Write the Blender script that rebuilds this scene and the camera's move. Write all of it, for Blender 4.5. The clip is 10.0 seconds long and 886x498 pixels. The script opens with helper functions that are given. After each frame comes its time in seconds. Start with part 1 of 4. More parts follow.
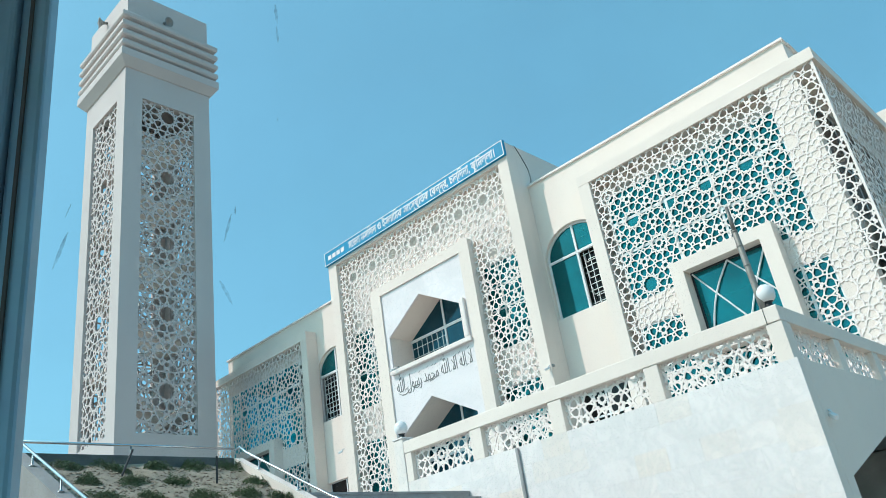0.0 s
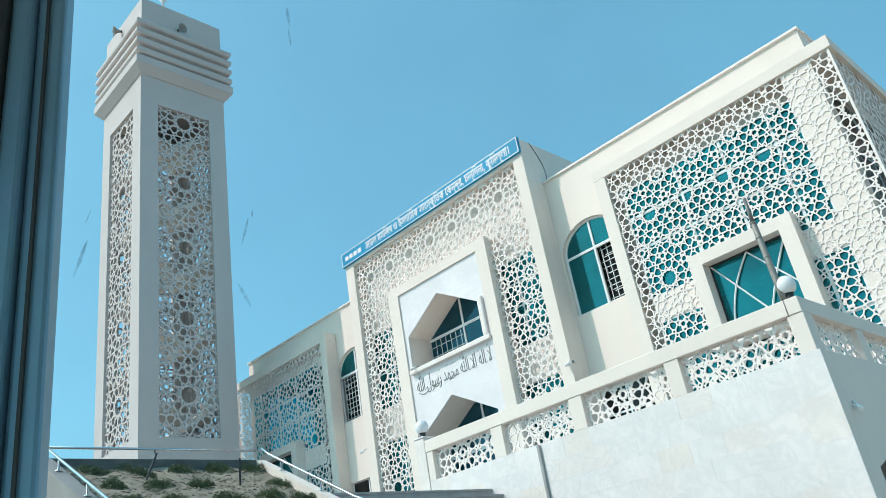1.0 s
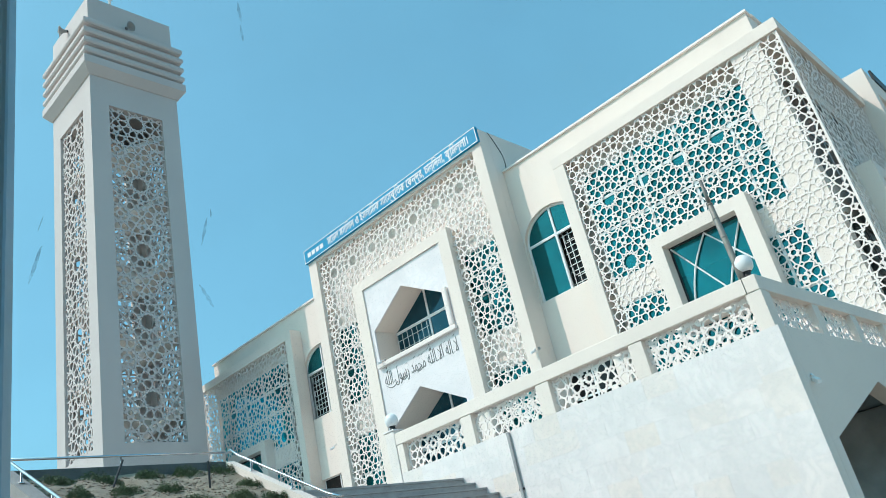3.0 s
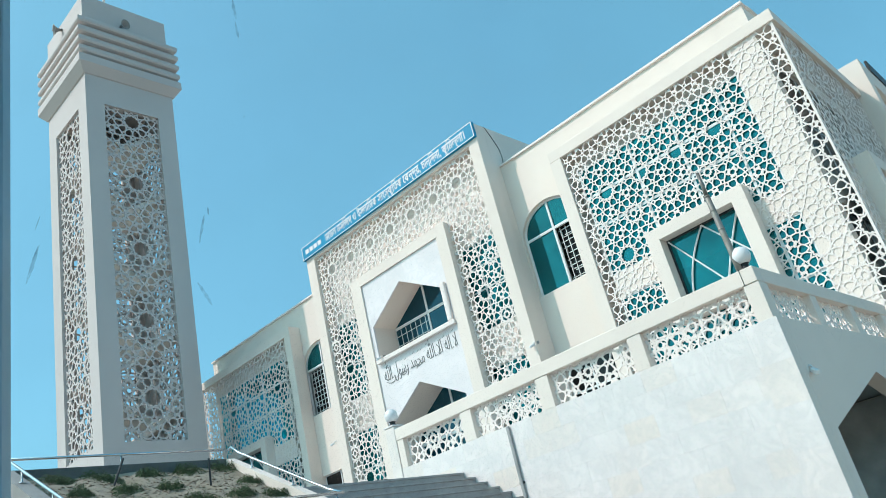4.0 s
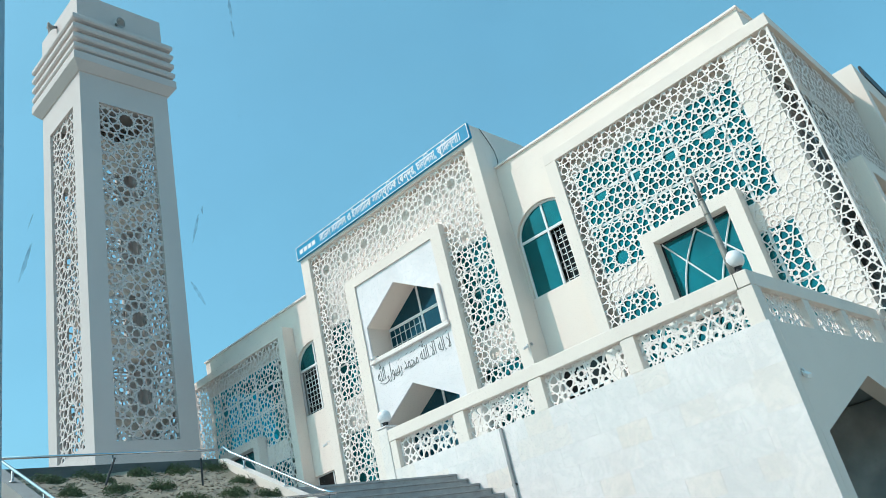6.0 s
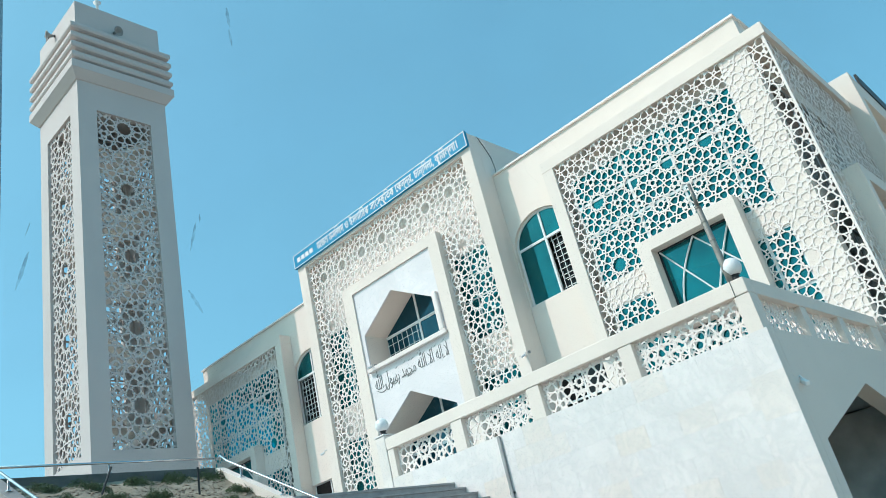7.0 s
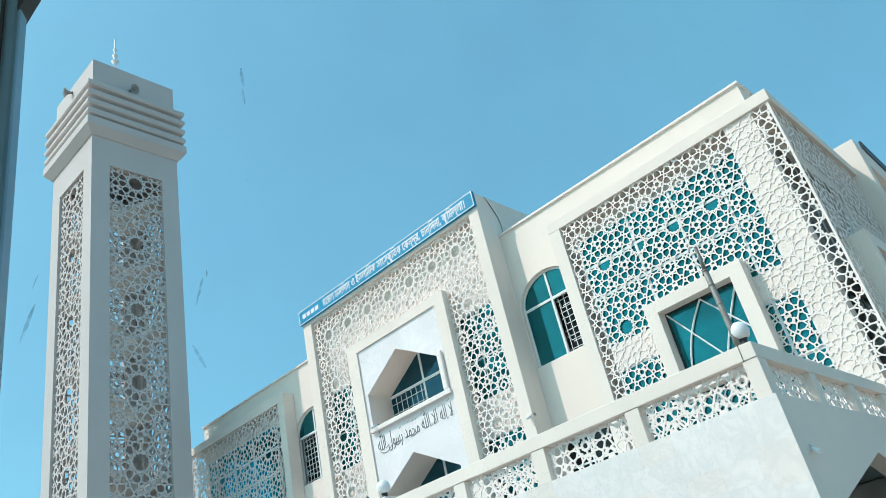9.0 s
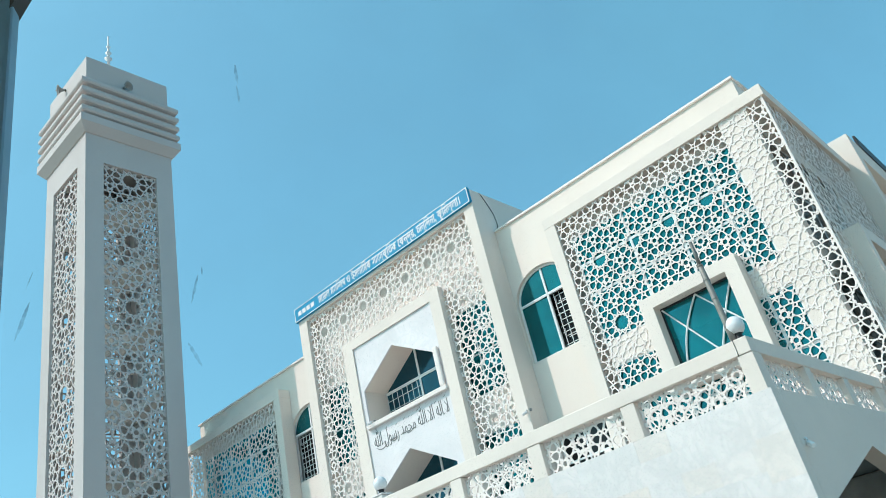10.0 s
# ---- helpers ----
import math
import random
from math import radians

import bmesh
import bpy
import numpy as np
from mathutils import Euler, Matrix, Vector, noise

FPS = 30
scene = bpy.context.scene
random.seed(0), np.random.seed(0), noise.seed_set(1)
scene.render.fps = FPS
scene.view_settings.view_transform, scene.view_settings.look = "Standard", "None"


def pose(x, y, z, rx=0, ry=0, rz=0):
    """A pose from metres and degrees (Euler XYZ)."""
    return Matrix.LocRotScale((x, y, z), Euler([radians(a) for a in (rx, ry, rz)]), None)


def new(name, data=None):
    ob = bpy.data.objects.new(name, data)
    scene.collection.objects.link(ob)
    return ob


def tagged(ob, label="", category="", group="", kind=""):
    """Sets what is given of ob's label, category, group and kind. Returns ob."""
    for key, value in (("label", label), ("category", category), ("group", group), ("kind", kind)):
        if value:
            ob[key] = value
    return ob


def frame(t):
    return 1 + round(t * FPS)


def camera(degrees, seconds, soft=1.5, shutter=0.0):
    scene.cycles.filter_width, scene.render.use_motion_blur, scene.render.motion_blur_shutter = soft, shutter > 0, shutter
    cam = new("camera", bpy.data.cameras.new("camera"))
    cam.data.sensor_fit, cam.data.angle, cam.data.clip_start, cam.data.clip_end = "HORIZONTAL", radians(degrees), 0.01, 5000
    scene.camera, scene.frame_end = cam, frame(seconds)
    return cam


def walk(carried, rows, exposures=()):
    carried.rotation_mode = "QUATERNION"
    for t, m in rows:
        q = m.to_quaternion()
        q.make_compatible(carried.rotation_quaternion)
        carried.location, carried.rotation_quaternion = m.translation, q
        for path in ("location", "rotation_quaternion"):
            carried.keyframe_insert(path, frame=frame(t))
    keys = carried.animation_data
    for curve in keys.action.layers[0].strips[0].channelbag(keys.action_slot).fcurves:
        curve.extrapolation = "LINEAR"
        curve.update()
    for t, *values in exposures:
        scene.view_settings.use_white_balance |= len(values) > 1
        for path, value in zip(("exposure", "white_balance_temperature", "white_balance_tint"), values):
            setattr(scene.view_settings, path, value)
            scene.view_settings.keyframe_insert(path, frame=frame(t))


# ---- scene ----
# Metres; x runs along the mosque's front, y into it, z up from the eye of the camera, which is held still at a vehicle's window and only turned.
cam = camera(59.37, 10.0, soft=0.88)
TURNS = (
    (0.0, 115.17, 8.43, 45.32),
    (0.5, 115.25, 8.73, 45.85),
    (1.0, 115.33, 9.09, 47.01),
    (1.5, 115.05, 9.68, 45.81),
    (2.0, 114.49, 11.00, 43.42),
    (2.5, 114.24, 11.34, 42.86),
    (3.0, 114.43, 12.25, 45.43),
    (4.5, 114.02, 13.02, 45.47),
    (5.0, 113.98, 12.76, 45.18),
    (5.5, 114.01, 12.65, 44.99),
    (7.0, 114.61, 12.77, 44.83),
    (7.5, 116.46, 12.34, 44.38),
    (8.0, 117.92, 12.12, 44.30),
    (8.5, 118.84, 11.93, 44.56),
    (9.0, 118.95, 11.73, 44.83),
    (9.5, 118.90, 11.79, 44.92),
    (10.0, 118.64, 12.13, 44.66),
)
walk(cam, [(t, pose(0, 0, 0, rx, ry, rz)) for t, rx, ry, rz in TURNS])

# ---- world, sun ----
SUN_WAY = Vector((0.66, 1.0, -1.42)).normalized()      # the way the sunlight travels
world = bpy.data.worlds.new("sky")
scene.world = world
world.use_nodes = True
wn = world.node_tree.nodes
sky = wn.new("ShaderNodeTexSky")
sky.sky_type = "NISHITA"
sky.sun_disc = False
sky.sun_elevation = math.asin(-SUN_WAY.z)
sky.sun_rotation = math.atan2(-SUN_WAY.x, -SUN_WAY.y)
sky.altitude = 20
sky.air_density, sky.dust_density, sky.ozone_density = 1.0, 3.4, 1.0
wn["Background"].inputs["Strength"].default_value = 0.148
tint = wn.new("ShaderNodeMix")
tint.data_type, tint.blend_type = "RGBA", "MULTIPLY"
tint.inputs["Factor"].default_value = 1.0
tint.inputs["B"].default_value = (0.85, 1.57, 1.60, 1)
world.node_tree.links.new(sky.outputs["Color"], tint.inputs["A"])
gen = wn.new("ShaderNodeTexCoord")
wisp = wn.new("ShaderNodeTexNoise")
wisp.inputs["Scale"].default_value, wisp.inputs["Detail"].default_value, wisp.inputs["Distortion"].default_value = 2.6, 7, 0.8
thin = wn.new("ShaderNodeMapRange")
thin.inputs["From Min"].default_value, thin.inputs["From Max"].default_value, thin.inputs["To Max"].default_value = 0.4, 0.8, 0.56
thin.inputs["To Min"].default_value = 0.40
haze = wn.new("ShaderNodeMix")
haze.data_type = "RGBA"
haze.inputs["B"].default_value = (1.3, 3.75, 4.95, 1)
for a, b in ((gen.outputs["Generated"], wisp.inputs["Vector"]), (wisp.outputs["Fac"], thin.inputs["Value"]), (thin.outputs["Result"], haze.inputs["Factor"]), (tint.outputs["Result"], haze.inputs["A"]), (haze.outputs["Result"], wn["Background"].inputs["Color"])):
    world.node_tree.links.new(a, b)
sun_data = bpy.data.lights.new("sun", "SUN")
sun_data.energy, sun_data.angle, sun_data.color = 3.1, radians(0.53), (0.985, 0.81, 0.765)
sun = new("sun", sun_data)
sun.rotation_mode = "QUATERNION"
sun.rotation_quaternion = SUN_WAY.to_track_quat("-Z", "Y")
scene.view_settings.exposure = 0.0

# ---- materials ----


def material(name, color, rough=0.6, metal=0.0, spread=0.12, scale=1.5, fine=35.0, bump=0.15, stain=None, spec=0.4, streak=1.0):
    """A surface with broad blotches, fine grain and a light relief; stain: a second colour that shows in patches; streak: stretch of the blotches upwards."""
    m = bpy.data.materials.new(name)
    m.use_nodes = True
    nt = m.node_tree
    p = nt.nodes["Principled BSDF"]
    p.inputs["Roughness"].default_value, p.inputs["Metallic"].default_value = rough, metal
    p.inputs["Specular IOR Level"].default_value = spec
    co = nt.nodes.new("ShaderNodeNewGeometry")
    mp = nt.nodes.new("ShaderNodeMapping")
    mp.inputs["Scale"].default_value = (1, 1, 1 / streak)
    nt.links.new(co.outputs["Position"], mp.inputs["Vector"])
    broad = nt.nodes.new("ShaderNodeTexNoise")
    broad.inputs["Scale"].default_value, broad.inputs["Detail"].default_value = scale, 6
    grain = nt.nodes.new("ShaderNodeTexNoise")
    grain.inputs["Scale"].default_value, grain.inputs["Detail"].default_value = fine, 3
    nt.links.new(mp.outputs["Vector"], broad.inputs["Vector"])
    nt.links.new(co.outputs["Position"], grain.inputs["Vector"])
    ramp = nt.nodes.new("ShaderNodeValToRGB")
    dark = tuple(c * (1 - spread) for c in color)
    lite = tuple(min(1, c * (1 + spread * 0.5)) for c in color)
    ramp.color_ramp.elements[0].position, ramp.color_ramp.elements[1].position = 0.3, 0.7
    ramp.color_ramp.elements[0].color, ramp.color_ramp.elements[1].color = (*dark, 1), (*lite, 1)
    nt.links.new(broad.outputs["Fac"], ramp.inputs["Fac"])
    mix = nt.nodes.new("ShaderNodeMix")
    mix.data_type, mix.blend_type = "RGBA", "MULTIPLY"
    mix.inputs["Factor"].default_value = spread
    nt.links.new(ramp.outputs["Color"], mix.inputs["A"])
    nt.links.new(grain.outputs["Color"], mix.inputs["B"])
    out = mix.outputs["Result"]
    if stain:
        patch = nt.nodes.new("ShaderNodeTexNoise")
        patch.inputs["Scale"].default_value, patch.inputs["Detail"].default_value = scale * 0.45, 8
        nt.links.new(mp.outputs["Vector"], patch.inputs["Vector"])
        cut = nt.nodes.new("ShaderNodeMapRange")
        cut.inputs["From Min"].default_value, cut.inputs["From Max"].default_value = 0.52, 0.72
        cut.inputs["To Max"].default_value = 0.7
        nt.links.new(patch.outputs["Fac"], cut.inputs["Value"])
        over = nt.nodes.new("ShaderNodeMix")
        over.data_type = "RGBA"
        nt.links.new(cut.outputs["Result"], over.inputs["Factor"])
        nt.links.new(out, over.inputs["A"])
        over.inputs["B"].default_value = (*stain, 1)
        out = over.outputs["Result"]
    nt.links.new(out, p.inputs["Base Color"])
    if bump:
        b = nt.nodes.new("ShaderNodeBump")
        b.inputs["Strength"].default_value, b.inputs["Distance"].default_value = bump, 0.01
        nt.links.new(grain.outputs["Fac"], b.inputs["Height"])
        nt.links.new(b.outputs["Normal"], p.inputs["Normal"])
    return m


CREAM = material("cream wall paint", (0.84, 0.745, 0.67), 0.75, spread=0.06, scale=0.6, stain=(0.71, 0.64, 0.585), streak=3)
WHITE = material("white screen paint", (0.86, 0.78, 0.735), 0.6, spread=0.05, scale=2)
GREY = material("pale grey tower paint", (0.575, 0.53, 0.515), 0.75, spread=0.06, scale=0.5, stain=(0.56, 0.515, 0.50), streak=4)
BACKW = material("off-white inner wall", (0.90, 0.83, 0.77), 0.8, spread=0.08, scale=0.8)
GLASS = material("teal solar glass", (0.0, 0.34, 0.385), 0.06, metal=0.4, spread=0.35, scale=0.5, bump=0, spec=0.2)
# same teal glass, lightened: daylight behind the left windows is put in its colour
LITGLASS = material("teal glass lightened for daylight behind", (0.0, 0.62, 0.82), 0.05, spread=0.2, scale=0.5, bump=0, spec=0.4)
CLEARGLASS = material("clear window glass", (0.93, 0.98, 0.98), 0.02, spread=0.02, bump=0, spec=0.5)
for m, amount in ((GLASS, 0.6), (LITGLASS, 0.95), (CLEARGLASS, 1.0)):
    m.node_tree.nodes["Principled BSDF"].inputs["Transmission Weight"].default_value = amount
# near-black: the dark of unlit rooms is put into the pane colour
BLACKPANE = material("near-black pane for unlit openings", (0.012, 0.008, 0.008), 0.12, spread=0.3, scale=0.6, bump=0, spec=0.3)
DARKGLASS = material("dark blue-green glass", (0.002, 0.085, 0.13), 0.08, metal=0.5, spread=0.3, scale=0.6, bump=0, spec=0.6)
for pane_mat in (GLASS, DARKGLASS):
    pane_mat.node_tree.nodes["Principled BSDF"].inputs["Coat Weight"].default_value = 0.04
    pane_mat.node_tree.nodes["Principled BSDF"].inputs["Coat Roughness"].default_value = 0.04
ALU = material("white window frame", (0.78, 0.80, 0.80), 0.35, spread=0.05)
GRILLE = material("painted steel grille", (0.72, 0.74, 0.73), 0.5, spread=0.1)
STEEL = material("polished steel tube", (0.62, 0.64, 0.66), 0.22, metal=1.0, spread=0.06)
DARKMETAL = material("dark metal", (0.03, 0.032, 0.035), 0.5, metal=0.3, spread=0.2)
CEMENT = material("grey cement", (0.33, 0.335, 0.33), 0.85, spread=0.2, scale=2.5, stain=(0.24, 0.24, 0.235))
STEPSTONE = material("grey granite step", (0.40, 0.40, 0.40), 0.55, spread=0.2, scale=4, fine=120)
SIGNBLUE = material("blue sign board", (0.0, 0.29, 0.52), 0.6, spread=0.12, scale=1.2, bump=0)
SIGNWHITE = material("white sign letters", (0.85, 0.85, 0.85), 0.4, spread=0.03, bump=0)
INK = material("dark grey raised letters", (0.24, 0.24, 0.235), 0.5, spread=0.1)
SOIL = material("sandy dry soil", (0.36, 0.315, 0.245), 0.95, spread=0.35, scale=5, fine=60, bump=0.6, stain=(0.25, 0.21, 0.15))
LEAF = material("dry green shrub leaf", (0.12, 0.165, 0.075), 0.8, spread=0.4, scale=9)
STONE = material("brown pebble", (0.30, 0.25, 0.19), 0.9, spread=0.3, scale=8)
# ground out of view, made pale and warm to reflect light into shaded walls
BOUNCEGROUND = material("pale warm bounce ground", (0.45, 0.355, 0.28), 0.9, spread=0.3, scale=1.2, stain=(0.50, 0.40, 0.31))
PALE = material("white lamp housing", (0.82, 0.82, 0.82), 0.35, spread=0.03, bump=0)
FRAMEBLUE = material("blue-grey aluminium frame", (0.30, 0.48, 0.60), 0.4, metal=0.2, spread=0.12, scale=9)
TRIM = material("brown-grey rubber trim", (0.10, 0.09, 0.085), 0.6, spread=0.2)
PILLAR = material("dark green vehicle lining", (0.035, 0.05, 0.05), 0.7, spread=0.2, scale=6)
DIMWALL = material("dim plaster", (0.68, 0.68, 0.66), 0.9, spread=0.3, scale=1.6, stain=(0.30, 0.31, 0.31))
POLEGREY = material("worn grey pole paint", (0.36, 0.34, 0.31), 0.5, metal=0.2, spread=0.3, scale=9, stain=(0.16, 0.12, 0.09))
DARKPOLE = material("tarnished steel", (0.26, 0.24, 0.22), 0.4, metal=0.4, spread=0.3, scale=9)
DARKCEMENT = material("dark weathered cement", (0.15, 0.155, 0.15), 0.9, spread=0.3, scale=3.5, stain=(0.09, 0.095, 0.09))


def marble_material(name, base, vein, tint, scale=0.9, toned=1.0):
    m = material(name, base, 0.32, spread=0.09, scale=scale, bump=0.03, stain=tint, spec=0.5)
    nt = m.node_tree
    p = nt.nodes["Principled BSDF"]
    src = p.inputs["Base Color"].links[0].from_socket
    info = nt.nodes.new("ShaderNodeObjectInfo")
    co = nt.nodes.new("ShaderNodeNewGeometry")
    add = nt.nodes.new("ShaderNodeVectorMath")
    add.operation = "MULTIPLY_ADD"
    add.inputs[1].default_value = (13, 17, 11)
    nt.links.new(info.outputs["Random"], add.inputs[0])
    nt.links.new(co.outputs["Position"], add.inputs[2])
    n = nt.nodes.new("ShaderNodeTexNoise")
    n.inputs["Scale"].default_value, n.inputs["Detail"].default_value, n.inputs["Distortion"].default_value = 2.3, 10, 1.6
    nt.links.new(add.outputs["Vector"], n.inputs["Vector"])
    r = nt.nodes.new("ShaderNodeValToRGB")
    e = r.color_ramp.elements
    e[0].position, e[0].color = 0.40, (0, 0, 0, 1)
    e[1].position, e[1].color = 0.60, (0, 0, 0, 1)
    mid = e.new(0.5)
    mid.color = (0.22, 0.22, 0.22, 1)
    nt.links.new(n.outputs["Fac"], r.inputs["Fac"])
    shade = nt.nodes.new("ShaderNodeValToRGB")
    shade.color_ramp.elements[0].color, shade.color_ramp.elements[1].color = (0.97, 0.985, 0.99, 1), (0.985, 0.945, 0.885, 1)
    shade.color_ramp.elements[0].position = 0.3
    shade_mid = shade.color_ramp.elements.new(0.72)
    shade_mid.color = (1, 1, 1, 1)
    nt.links.new(info.outputs["Random"], shade.inputs["Fac"])
    tone = nt.nodes.new("ShaderNodeMix")
    tone.data_type, tone.blend_type = "RGBA", "MULTIPLY"
    tone.inputs["Factor"].default_value = toned
    nt.links.new(src, tone.inputs["A"])
    nt.links.new(shade.outputs["Color"], tone.inputs["B"])
    mix = nt.nodes.new("ShaderNodeMix")
    mix.data_type = "RGBA"
    nt.links.new(r.outputs["Color"], mix.inputs["Factor"])
    nt.links.new(tone.outputs["Result"], mix.inputs["A"])
    mix.inputs["B"].default_value = (*vein, 1)
    nt.links.new(mix.outputs["Result"], p.inputs["Base Color"])
    return m


MARBLE = marble_material("white veined marble", (0.87, 0.80, 0.775), (0.50, 0.49, 0.49), (0.79, 0.735, 0.71))

PANELMARBLE = marble_material("bluish white panel marble", (0.86, 0.80, 0.80), (0.60, 0.60, 0.63), (0.78, 0.735, 0.74), toned=0.0)

# ---- building helpers ----


def finish(bm, name, mat, smooth=False):
    me = bpy.data.meshes.new(name)
    bmesh.ops.recalc_face_normals(bm, faces=bm.faces)
    bm.to_mesh(me)
    bm.free()
    me.materials.append(mat)
    if smooth:
        for f in me.polygons:
            f.use_smooth = True
    return me


def part(name, bm, mat, parent=None, label="", smooth=False):
    ob = new(name, finish(bm, name, mat, smooth))
    ob.parent = parent
    if label:
        tagged(ob, label)
    return ob


def group_thing(name, place=(0, 0, 0)):
    ob = new(name)
    ob.empty_display_size = 0.2
    ob.location = place
    ob["base"] = list(place)
    return ob


def under(parent, ob):
    """Parents ob, whose mesh is in world places, under a thing that has a base of its own."""
    ob.parent = parent
    ob.matrix_parent_inverse = Matrix.Translation(parent.location).inverted()
    return ob


def box(x0, x1, y0, y1, z0, z1, bm=None, bevel=0.0):
    bm = bm or bmesh.new()
    vs = [bm.verts.new((x, y, z)) for x in (x0, x1) for y in (y0, y1) for z in (z0, z1)]
    fs = []
    for q in ((0, 1, 3, 2), (4, 6, 7, 5), (0, 4, 5, 1), (2, 3, 7, 6), (0, 2, 6, 4), (1, 5, 7, 3)):
        fs.append(bm.faces.new([vs[i] for i in q]))
    if bevel:
        bmesh.ops.bevel(bm, geom=list({e for f in fs for e in f.edges}), offset=bevel, segments=2, affect="EDGES", profile=0.5)
    return bm


def plate(outer, holes, to_world, d0, d1):
    """A flat plate from an outline with holes, given as (u, v) rows, from depth d0 to d1."""
    bm = bmesh.new()
    for loop in (outer, *holes):
        vs = [bm.verts.new((u, 0, v)) for u, v in loop]
        for i, v in enumerate(vs):
            bm.edges.new((v, vs[(i + 1) % len(vs)]))
    bmesh.ops.triangle_fill(bm, use_beauty=True, use_dissolve=False, edges=bm.edges[:])
    ex = bmesh.ops.extrude_face_region(bm, geom=bm.faces[:])
    far = {g for g in ex["geom"] if isinstance(g, bmesh.types.BMVert)}
    for v in bm.verts:
        u, w = v.co.x, v.co.z
        v.co = to_world(u, d1 if v in far else d0, w)
    return bm


def front(u, d, v):
    return Vector((u, d, v))


def side(u, d, v):
    return Vector((d, u, v))


def rect(u0, u1, v0, v1):
    return [(u0, v0), (u1, v0), (u1, v1), (u0, v1)]


def tube(points, r, bm=None, n=10):
    """A round bar along the points."""
    bm = bm or bmesh.new()
    rings = []
    for i, p in enumerate(points):
        p = Vector(p)
        a = Vector(points[max(i - 1, 0)])
        b = Vector(points[min(i + 1, len(points) - 1)])
        q = (b - a).to_track_quat("Z", "Y").to_matrix()
        rr = r[i] if isinstance(r, (tuple, list)) else r
        rings.append([bm.verts.new(p + q @ Vector((rr * math.cos(k * 2 * math.pi / n), rr * math.sin(k * 2 * math.pi / n), 0))) for k in range(n)])
    for s, e in zip(rings, rings[1:]):
        for k in range(n):
            bm.faces.new((s[k], s[(k + 1) % n], e[(k + 1) % n], e[k]))
    bm.faces.new(rings[0][::-1])
    bm.faces.new(rings[-1])
    return bm


def turned(profile, n=24, at=(0, 0, 0), bm=None):
    """A turned body from (radius, height) rows."""
    bm = bm or bmesh.new()
    rings = [[bm.verts.new((at[0] + r * math.cos(k * 2 * math.pi / n), at[1] + r * math.sin(k * 2 * math.pi / n), at[2] + z)) for k in range(n)] for r, z in profile]
    for s, e in zip(rings, rings[1:]):
        for k in range(n):
            bm.faces.new((s[k], s[(k + 1) % n], e[(k + 1) % n], e[k]))
    bm.faces.new(rings[0][::-1])
    bm.faces.new(rings[-1])
    return bm


# ---- twelve-fold lattice ----


def rosette_lines(a, filled):
    """Lines of one twelve-fold rosette of lattice pitch a: its star, the drops round it, the five-pointed stars and hexagons
    towards the places where three rosettes meet, and the drops between two of them; filled: a smaller star stands in the star."""
    def pt(r, deg):
        return (a * r * math.cos(radians(deg)), a * r * math.sin(radians(deg)))
    def off(along, deg, aside):
        c, n = math.cos(radians(deg)), math.sin(radians(deg))
        return (a * (along * c - aside * n), a * (along * n + aside * c))
    out = []
    for k in range(12):
        t, h = 30 * k, 30 * k + 15
        out += [(pt(0.208, t), pt(0.180, h)), (pt(0.180, h), pt(0.208, t + 30))]
        out += [(pt(0.180, h), pt(0.214, h)), (pt(0.214, h), pt(0.300, t)), (pt(0.214, h), pt(0.300, t + 30))]
        if k % 2:
            # five-pointed star, and half of the hexagon beyond it
            out.append((pt(0.300, t), pt(0.366, t)))
            hexagon = [off(0.57735 + 0.078 * math.cos(radians(30 + 60 * j)), t, 0.078 * math.sin(radians(30 + 60 * j))) for j in range(6)]
            for s in (-1, 1):
                tips = [pt(0.366, t), off(0.423, t, 0.0746 * s), off(0.495, t, 0.060 * s)]
                out += [(tips[0], off(0.411, t, 0.022 * s)), (off(0.411, t, 0.022 * s), tips[1]), (tips[1], off(0.455, t, 0.046 * s)), (off(0.455, t, 0.046 * s), tips[2])]
                out += [(tips[2], off(0.476, t, 0)), (tips[2], hexagon[2 if s > 0 else 3])]
            out += [(hexagon[2], hexagon[3]), (hexagon[2], hexagon[1])]
        else:
            # the crossing half-way to the next rosette
            out.append((pt(0.300, t), pt(0.385, t)))
            for s in (-1, 1):
                q = off(0.447, t, 0.055 * s)
                out += [(pt(0.385, t), q), (q, pt(0.5, t)), (q, off(0.423, t + 30 * s, -0.0746 * s))]
        if filled:
            out += [(pt(0.094, t), pt(0.072, h)), (pt(0.094, t + 30), pt(0.072, h))]
            if k % 3 == 0:
                out.append((pt(0.094, t), pt(0.208, t)))
    return out


def clip(p, q, u0, u1, v0, v1):
    t0, t1 = 0.0, 1.0
    dx, dy = q[0] - p[0], q[1] - p[1]
    for d, lo, hi, s in ((dx, u0, u1, p[0]), (dy, v0, v1, p[1])):
        if abs(d) < 1e-9:
            if s < lo or s > hi:
                return None
            continue
        a, b = (lo - s) / d, (hi - s) / d
        t0, t1 = max(t0, min(a, b)), min(t1, max(a, b))
    if t1 - t0 < 1e-4:
        return None
    return (p[0] + t0 * dx, p[1] + t0 * dy), (p[0] + t1 * dx, p[1] + t1 * dy)


